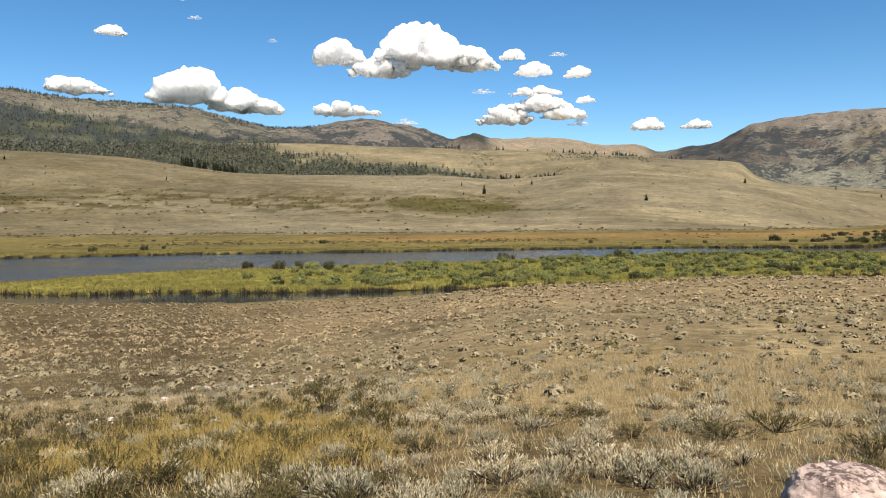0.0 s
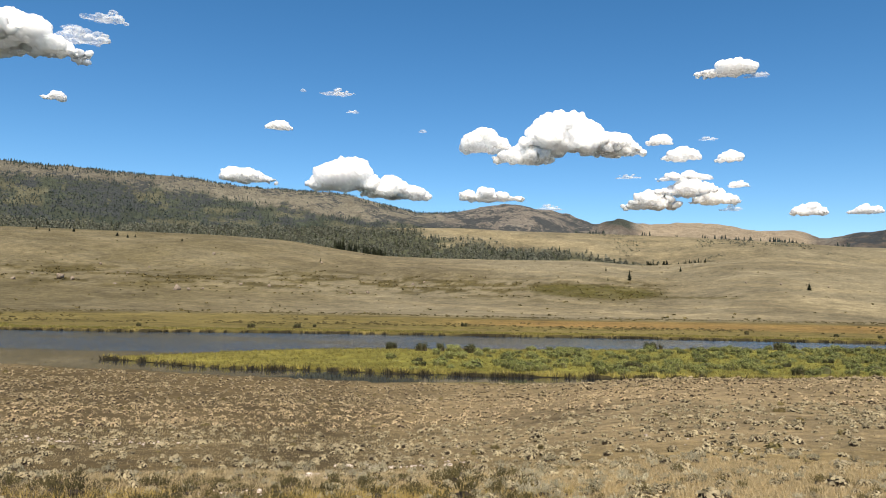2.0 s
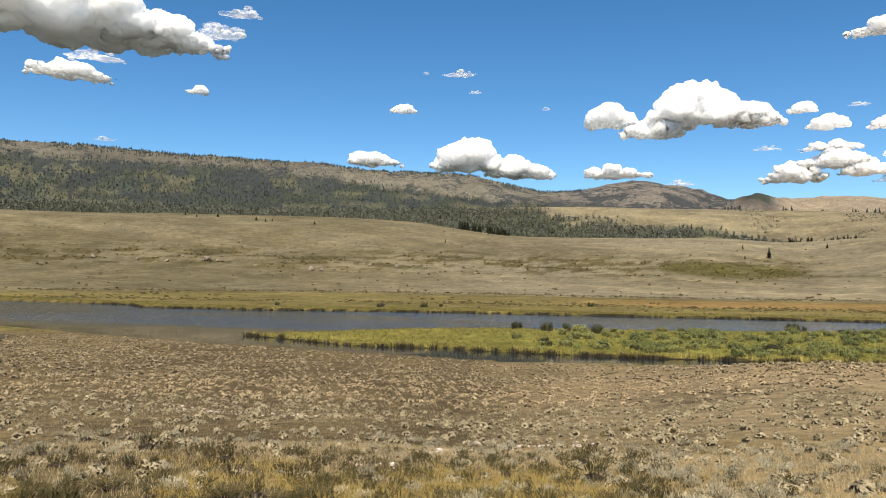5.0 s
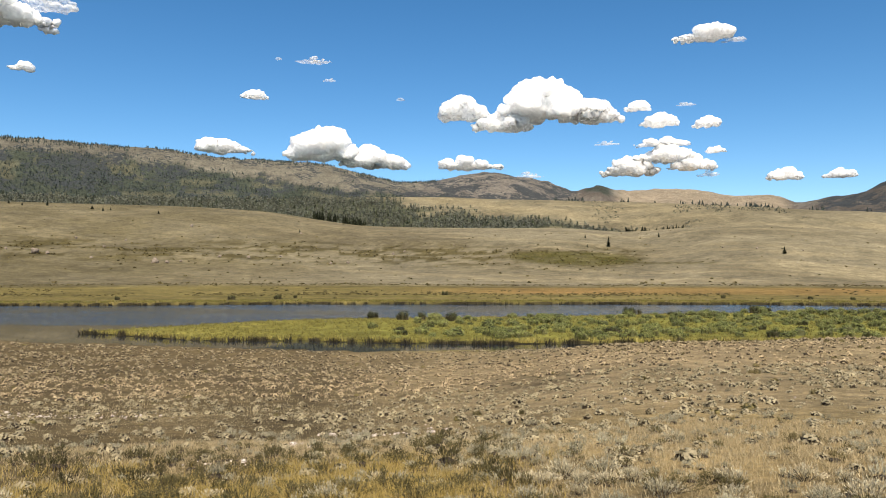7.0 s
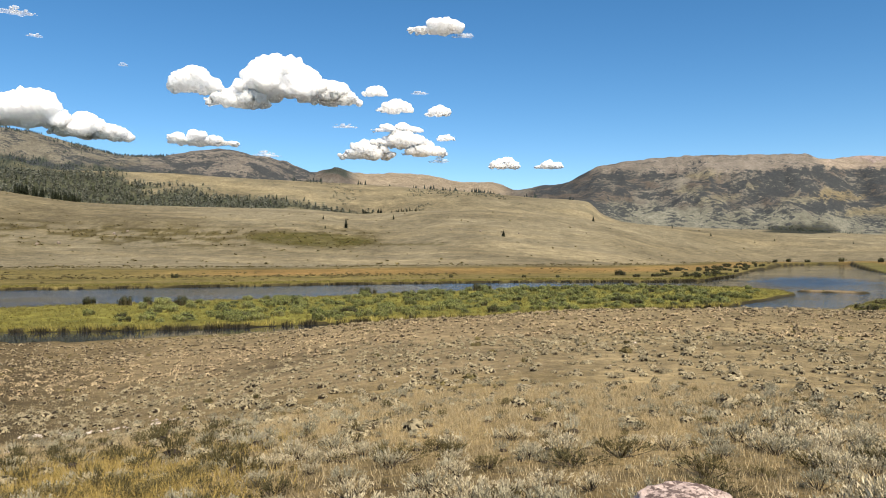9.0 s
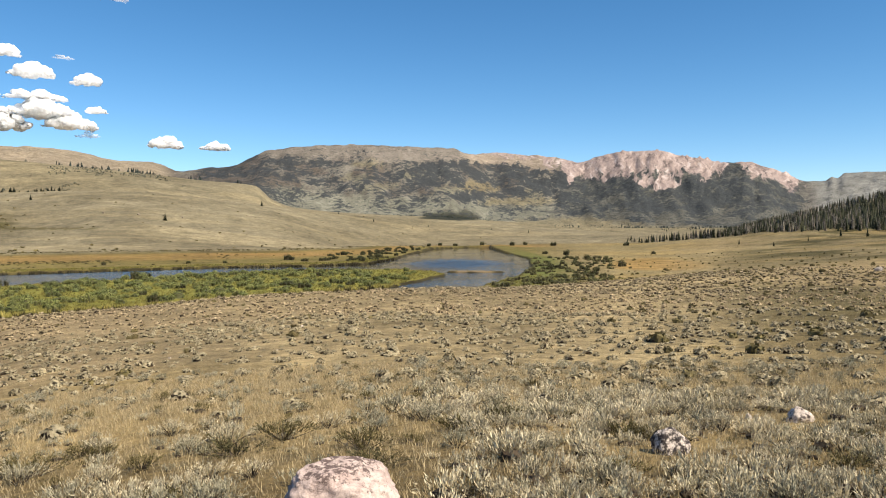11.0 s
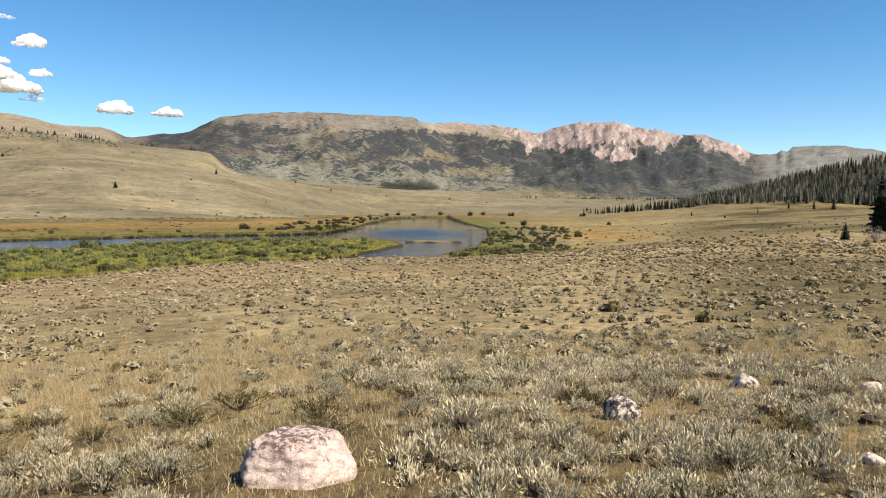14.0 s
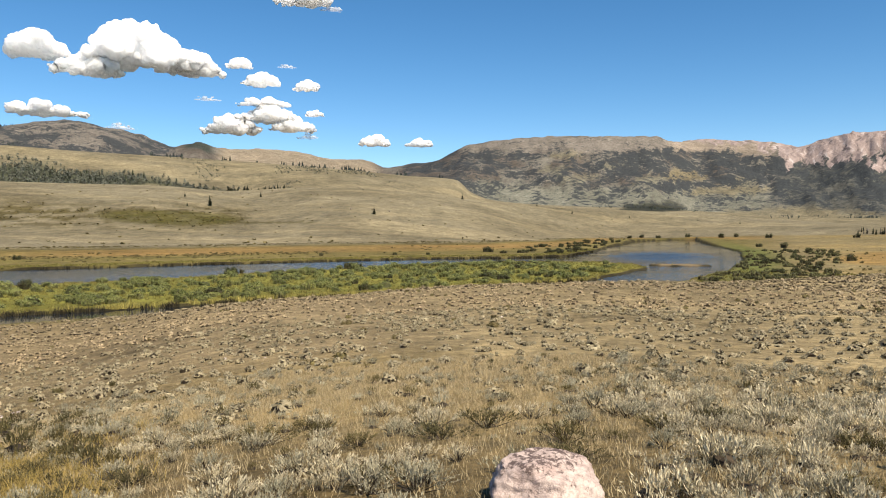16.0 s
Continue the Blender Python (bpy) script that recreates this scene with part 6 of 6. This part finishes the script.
# ------------------------------------------------------------------ the old aspen, the young conifer and the brush pile
def big_aspen():
    az, el = 71.7, -1.55
    x, y, z = reach(az, el, 40, 170)
    rng = np.random.default_rng(111)
    ob = thing("aspen_tree", "pale-barked aspen with thin yellow-green leaves beside deadwood", "tree", pose(x, y, z - 0.1, 0, 0, 0))
    r = math.hypot(x, y)
    u = r * math.radians(1)
    H = r * (tan_d(2.2) - tan_d(el))
    stems = [rod((0, 0, 0), (0.05, 0, H * 0.55), 0.09 * u, 0.07 * u, 8), rod((0.05, 0, H * 0.55), (0.2, 0.1, H * 0.95), 0.07 * u, 0.02 * u, 6), rod((0.7 * u, -0.3 * u, 0), (0.75 * u, -0.3 * u, H * 0.75), 0.05 * u, 0.02 * u, 7)]
    cs = []
    for k in range(60):
        d = rng.normal(size=3)
        d /= np.linalg.norm(d)
        tip = np.array((0.25 * u, 0.0, H * 0.68)) + d * (1.15 * u, 1.15 * u, H * 0.30) * rng.uniform(0.55, 1.0)
        root = np.array((0.1 + 0.6 * u * (k % 4 == 0), 0.0, max(H * 0.3, tip[2] - 0.55 * u)))
        stems.append(rod(root, tip, 0.03 * u, 0.008 * u, 4))
        n = 26
        cs.append(root + (tip - root) * rng.uniform(0.55, 1.05, (n, 1)) + rng.normal(0, 0.17 * u, (n, 3)))
    v, f = stack(*stems)
    part("trunk", mesh_of("aspen_trunk", v, f, [BARK_PALE]), ob, "pale smooth bark")
    cs = np.concatenate(cs)
    lv, lf = leaves(rng, cs, rng.normal(size=cs.shape), 0.17 * u * rng.uniform(0.7, 1.3, len(cs)), 0.12 * u * rng.uniform(0.7, 1.3, len(cs)))
    part("crown", mesh_of("aspen_crown", lv, lf, [foliage_mat("thin_aspen_leaf", (0.11, 0.115, 0.060), (0.27, 0.265, 0.150), None, 0.25)], False), ob)
    return x, y, r


ax_, ay_, ar_ = big_aspen()
cx_, cy_ = (ar_ + 3) * math.sin(radians(70.65)), (ar_ + 3) * math.cos(radians(70.65))
conifer(3, cx_, cy_, ar_ * (tan_d(2.75) + tan_d(1.6)), "dark conifer behind the pale aspen", "", False, 1.75)
px_, py_, pz_ = reach(68.6, -2.2, 40, 170)
conifer(2, px_, py_, math.hypot(px_, py_) * (tan_d(2.2) - tan_d(0.9)), "young conifer with reddish needles beside pale boulders", "", False, 1.5)


def brush_pile():
    x, y, z = reach(73.4, -2.35, 40, 170)
    r = math.hypot(x, y)
    u = r * math.radians(1)
    rng = np.random.default_rng(121)
    right = np.array((math.cos(radians(73.4)), -math.sin(radians(73.4)), 0))
    back = np.array((math.sin(radians(73.4)), math.cos(radians(73.4)), 0))
    ob = thing("brush_pile", "heap of dark brown fallen branches in the grass", "deadwood", pose(x, y, z - 0.05, 0, 0, 0))
    sticks = []
    for k in range(640):
        s_ = float(np.clip(rng.normal(0.35, 0.95), -1.9, 2.6))
        c = right * s_ * u + back * rng.normal(0, 0.45) * u
        a, e = rng.uniform(0, 6.28), rng.uniform(-0.2, 0.7)
        l = rng.uniform(0.3, 1.0) * u * (1.7 if k % 6 == 0 else 1.0)
        d = np.array((math.cos(a) * math.cos(e), math.sin(a) * math.cos(e), math.sin(e)))
        c = c - d * l * 0.4 + (0, 0, 0.05 + rng.uniform(0, 1.0) * u * max(0.12, 1 - ((s_ - 0.3) / 2.3) ** 2) * 1.0)
        c[2] = max(c[2], 0.02)
        sticks.append(rod(c, c + d * l, rng.uniform(0.012, 0.035) * u, 0.006 * u, 4))
    v, f = stack(*sticks)
    tagged(part("branches", mesh_of("brush_branches", v, f, [BRUSHWOOD], False), ob), kind="stuff")
    lg = new("fallen_log")
    lg.matrix_world = pose(x - back[0] * 0.6, y - back[1] * 0.6, z, 0, 0, 0)
    tagged(lg, "weathered grey log leaning on the brush pile", "log")
    p, q = -right * 2.7 * u + np.array((0, 0, 0.1 * u)), -right * 0.5 * u + np.array((0, 0, 0.85 * u))
    v, f = rod(p, q, 0.07 * u, 0.045 * u, 10)
    part("trunk", mesh_of("log_trunk", v, f, [DEADWOOD]), lg)
    stubs = []
    for t in (0.15, 0.3, 0.45, 0.62, 0.8, 0.9):
        a = rng.uniform(0, 6.28)
        b_ = p + (q - p) * t
        stubs.append(rod(b_, b_ + np.array((math.cos(a) * 0.3, math.sin(a) * 0.3, rng.uniform(0.25, 0.7))), 0.035, 0.012, 5))
    v, f = stack(*stubs)
    part("branch_stubs", mesh_of("log_stubs", v, f, [DEADWOOD], False), lg)
    # a grey leafless shrub at the pile's end
    sx, sy = x - right[0] * 3.0 * u + back[0] * 0.5, y - right[1] * 3.0 * u + back[1] * 0.5
    sh = thing("dead_shrub", "grey leafless shrub beside the fallen log", "shrub", pose(sx, sy, seat(sx, sy, 0.05), 0, 0, 0))
    tw = []
    for k in range(34):
        a, e, l = rng.uniform(0, 6.28), rng.uniform(0.5, 1.4), rng.uniform(0.6, 1.25) * u
        tip = np.array((l * math.cos(a) * math.cos(e), l * math.sin(a) * math.cos(e), l * math.sin(e)))
        tw.append(rod((0, 0, 0), tip, 0.02, 0.008, 3))
        for j in range(9):
            fork = tip * rng.uniform(0.35, 1.0)
            d = rng.normal(size=3) + (0, 0, 0.5)
            tw.append(rod(fork, fork + d / np.linalg.norm(d) * rng.uniform(0.2, 0.5) * u, 0.010, 0.004, 3))
    v, f = stack(*tw)
    part("twigs", mesh_of("shrub_twigs", v, f, [DEADWOOD], False), sh)


brush_pile()


# ------------------------------------------------------------------ clouds
def cloud_mat(name, ragged):
    """Bright mist that light sinks into; ragged veils are torn open by noise."""
    m, nt, b = nodes_of(name)
    co = nt.nodes.new("ShaderNodeTexCoord").outputs["Object"]
    b.inputs["Base Color"].default_value = (0.95, 0.955, 0.965, 1)
    b.inputs["Roughness"].default_value = 1.0
    b.inputs["Specular IOR Level"].default_value = 0.0
    tr = nt.nodes.new("ShaderNodeBsdfTranslucent")
    tr.inputs["Color"].default_value = (0.98, 0.98, 0.985, 1)
    mx = nt.nodes.new("ShaderNodeMixShader")
    mx.inputs[0].default_value = 0.5 if ragged else 0.0
    if not ragged:
        b.inputs["Subsurface Weight"].default_value = 1.0
        b.inputs["Subsurface Radius"].default_value = (1.0, 1.0, 1.0)
        b.inputs["Subsurface Scale"].default_value = 170.0
    nt.links.new(b.outputs[0], mx.inputs[1])
    nt.links.new(tr.outputs[0], mx.inputs[2])
    cl = nt.nodes.new("ShaderNodeBsdfTransparent")
    m2 = nt.nodes.new("ShaderNodeMixShader")
    lo, hi, most = ragged or (0.0, 0.0, 1.0)
    if ragged:
        mp = nt.nodes.new("ShaderNodeMapping")
        mp.inputs["Scale"].default_value = (0.7, 1.0, 1.25)
        nt.links.new(co, mp.inputs["Vector"])
        fac = noise_tex(nt, mp.outputs[0], 0.022, 5.0, 0.58)
        nt.links.new(ramp(nt, fac, (lo, (0, 0, 0)), (hi, (most, most, most))), m2.inputs[0])
        nt.links.new(cl.outputs[0], m2.inputs[1])
        nt.links.new(mx.outputs[0], m2.inputs[2])
    nt.links.new((m2 if ragged else mx).outputs[0], nt.nodes["Material Output"].inputs["Surface"])
    return m


CUMULUS, WISP = cloud_mat("cumulus", None), cloud_mat("thin_cloud", (0.36, 0.72, 0.8))
PUFF = bpy.data.textures.new("puff", "CLOUDS")
PUFF.noise_scale, PUFF.noise_depth = 60.0, 4
CURL = bpy.data.textures.new("curl", "CLOUDS")
CURL.noise_scale, CURL.noise_depth = 22.0, 6



def billow(ob, voxel, puff, curl, swell=0.45):
    rm = ob.modifiers.new("merge", "REMESH")
    rm.mode, rm.voxel_size, rm.use_smooth_shade = "VOXEL", voxel, True
    for tex, amount in ((PUFF, puff), (CURL, curl)):
        dm = ob.modifiers.new("billow", "DISPLACE")
        dm.texture, dm.strength, dm.mid_level, dm.texture_coords = tex, amount, swell, "GLOBAL"


def cloud(a0, a1, e0, e1, seed, thin=False, lean=0.0, CLOUD_D=2610.0, label="bright white cumulus cloud with a flat grey base"):
    """A heap of rounded lobes over a flat base, between two bearings and two heights."""
    rng = np.random.default_rng(seed)
    ac, ec = (a0 + a1) / 2, e0
    k = math.radians(1) * CLOUD_D
    W, H = (a1 - a0) * k, (e1 - e0) * k * (0.8 if thin else 1.07)
    bm = bmesh.new()
    n = 46 if not thin else 30
    # the flat base that joins the lobes
    for v in bmesh.ops.create_icosphere(bm, subdivisions=3, radius=1.0)["verts"]:
        v.co = Vector((v.co.x * W * 0.43, v.co.y * W * 0.15, 0.16 * H + v.co.z * H * (0.15 if v.co.z > 0 else 0.11)))
    for j in range(n):
        u = rng.uniform(-0.5, 0.5)
        top = H * max(0.22, (1 - abs(2 * u - lean) ** 2.0 * 0.9)) * rng.uniform(0.75, 1.0)
        rad = min(top * rng.uniform(0.16, 0.44) * (0.55 if thin else 1.0), W * 0.2)
        z = rng.uniform(rad * 0.55, max(rad * 0.56, top - rad))
        made_ = bmesh.ops.create_icosphere(bm, subdivisions=2, radius=1.0)["verts"]
        flat = 1.6 if not thin else 2.6
        for v in made_:
            v.co = Vector((u * (W - rad * flat) + v.co.x * rad * flat, rng_y[j % 40] * W * 0.16 + v.co.y * rad * 1.3, max(z + v.co.z * rad, -0.02 * H + 0.1 * v.co.z * rad)))
    me = bpy.data.meshes.new("cloud")
    bm.to_mesh(me)
    bm.free()
    me.materials.append(WISP if thin else CUMULUS)
    ob = new("cloud", me)
    billow(ob, max(2.2, min(W, 4 * H) / 95), min(0.32 * H, 36.0), min(0.19 * H, 12.0), 0.46)
    ra, re = math.radians(ac), math.radians(ec)
    place = (CLOUD_D * math.sin(ra) * math.cos(re), CLOUD_D * math.cos(ra) * math.cos(re), EYE + CLOUD_D * math.sin(re))
    ob.matrix_world = pose(*place, 0, 0, -ac)
    return tagged(ob, label, "cloud", "clouds over the mountains")


rng_y = np.random.default_rng(5).uniform(-1, 1, 40)
SMALL = "small white cloud in the blue sky"
THIN = "thin wisp of white cloud in the blue sky"
for k, (a0, a1, e0, e1, thin, lean, text) in enumerate((
        (-4.9, 2.6, 11.7, 15.0, False, -0.15, None), (-0.5, 4.3, 11.6, 13.2, False, 0.0, None), (-9.6, -5.6, 11.9, 13.7, False, -0.2, None), (-7.2, -2.4, 11.0, 12.6, False, 0.1, None), (0.9, 4.5, 11.3, 12.2, False, 0.2, SMALL),
        (-21.9, -16.1, 8.7, 11.55, False, 0.05, None), (-17.6, -13.6, 8.2, 10.0, False, 0.0, None), (-15.8, -12.2, 8.05, 9.2, False, 0.3, SMALL),
        (-28.3, -23.9, 8.95, 10.2, False, -0.3, "flat white cloud with a pinkish grey base"), (-9.8, -4.3, 8.0, 9.0, False, -0.4, "long flat white cloud above the ridge"),
        (4.8, 9.9, 8.2, 9.55, False, 0.1, None), (2.7, 7.0, 7.35, 8.7, False, 0.1, None), (7.6, 11.2, 7.55, 8.8, False, 0.0, SMALL), (5.2, 9.6, 9.4, 10.05, False, 0.0, SMALL), (10.3, 11.9, 8.7, 9.25, False, 0.0, SMALL),
        (4.6, 6.6, 12.1, 12.9, False, 0.0, SMALL), (5.6, 8.4, 10.85, 11.9, False, 0.2, SMALL), (9.4, 11.4, 10.6, 11.45, False, 0.2, SMALL), (14.4, 17.1, 6.55, 7.5, False, -0.1, SMALL), (17.9, 20.2, 6.5, 7.15, False, 0.2, SMALL),
        (-56.0, -41.5, 16.4, 21.5, False, -0.1, None), (-46.0, -37.6, 16.4, 18.9, False, -0.2, None), (-40.6, -36.4, 17.6, 19.4, True, 0.2, THIN), (-38.5, -35.2, 19.2, 20.2, True, 0.4, THIN), (-51.0, -45.2, 13.75, 14.85, False, -0.1, SMALL), (-40.5, -39.0, 13.55, 14.15, False, 0.5, SMALL),
        (-49.0, -44.4, 15.1, 16.0, True, 0.0, THIN), (-25.2, -23.0, 13.0, 13.7, False, 0.0, SMALL), (-21.3, -18.2, 15.8, 16.4, True, 0.2, THIN), (-22.6, -22.0, 15.9, 16.2, True, 0.0, THIN), (8.0, 12.3, 16.8, 17.9, False, 0.5, SMALL), (11.4, 13.5, 16.4, 16.9, True, 0.0, THIN),
        (8.2, 9.9, 12.2, 12.6, True, 0.0, THIN), (2.1, 4.4, 9.6, 10.05, True, 0.0, THIN), (-4.0, -1.6, 7.25, 7.95, True, 0.0, THIN), (9.5, 11.5, 7.0, 7.6, True, 0.0, THIN), (-13.2, -12.4, 13.2, 13.55, True, 0.0, THIN), (-46.8, -45.0, 9.6, 10.1, True, 0.0, THIN), (-19.0, -17.8, 14.5, 14.9, True, 0.0, THIN))):
    cloud(a0, a1, e0, e1, 900 + k, thin, lean, 2350.0 if a0 < -37 and e0 < 16.2 else 2610.0, text or "bright white cumulus cloud with a flat grey base")


# ------------------------------------------------------------------ plan units to metres
for ob in scene.objects:
    if ob.parent is None and ob.type in {"MESH", "EMPTY"}:
        ob.matrix_basis = Matrix.Scale(PLAN, 4) @ ob.matrix_basis
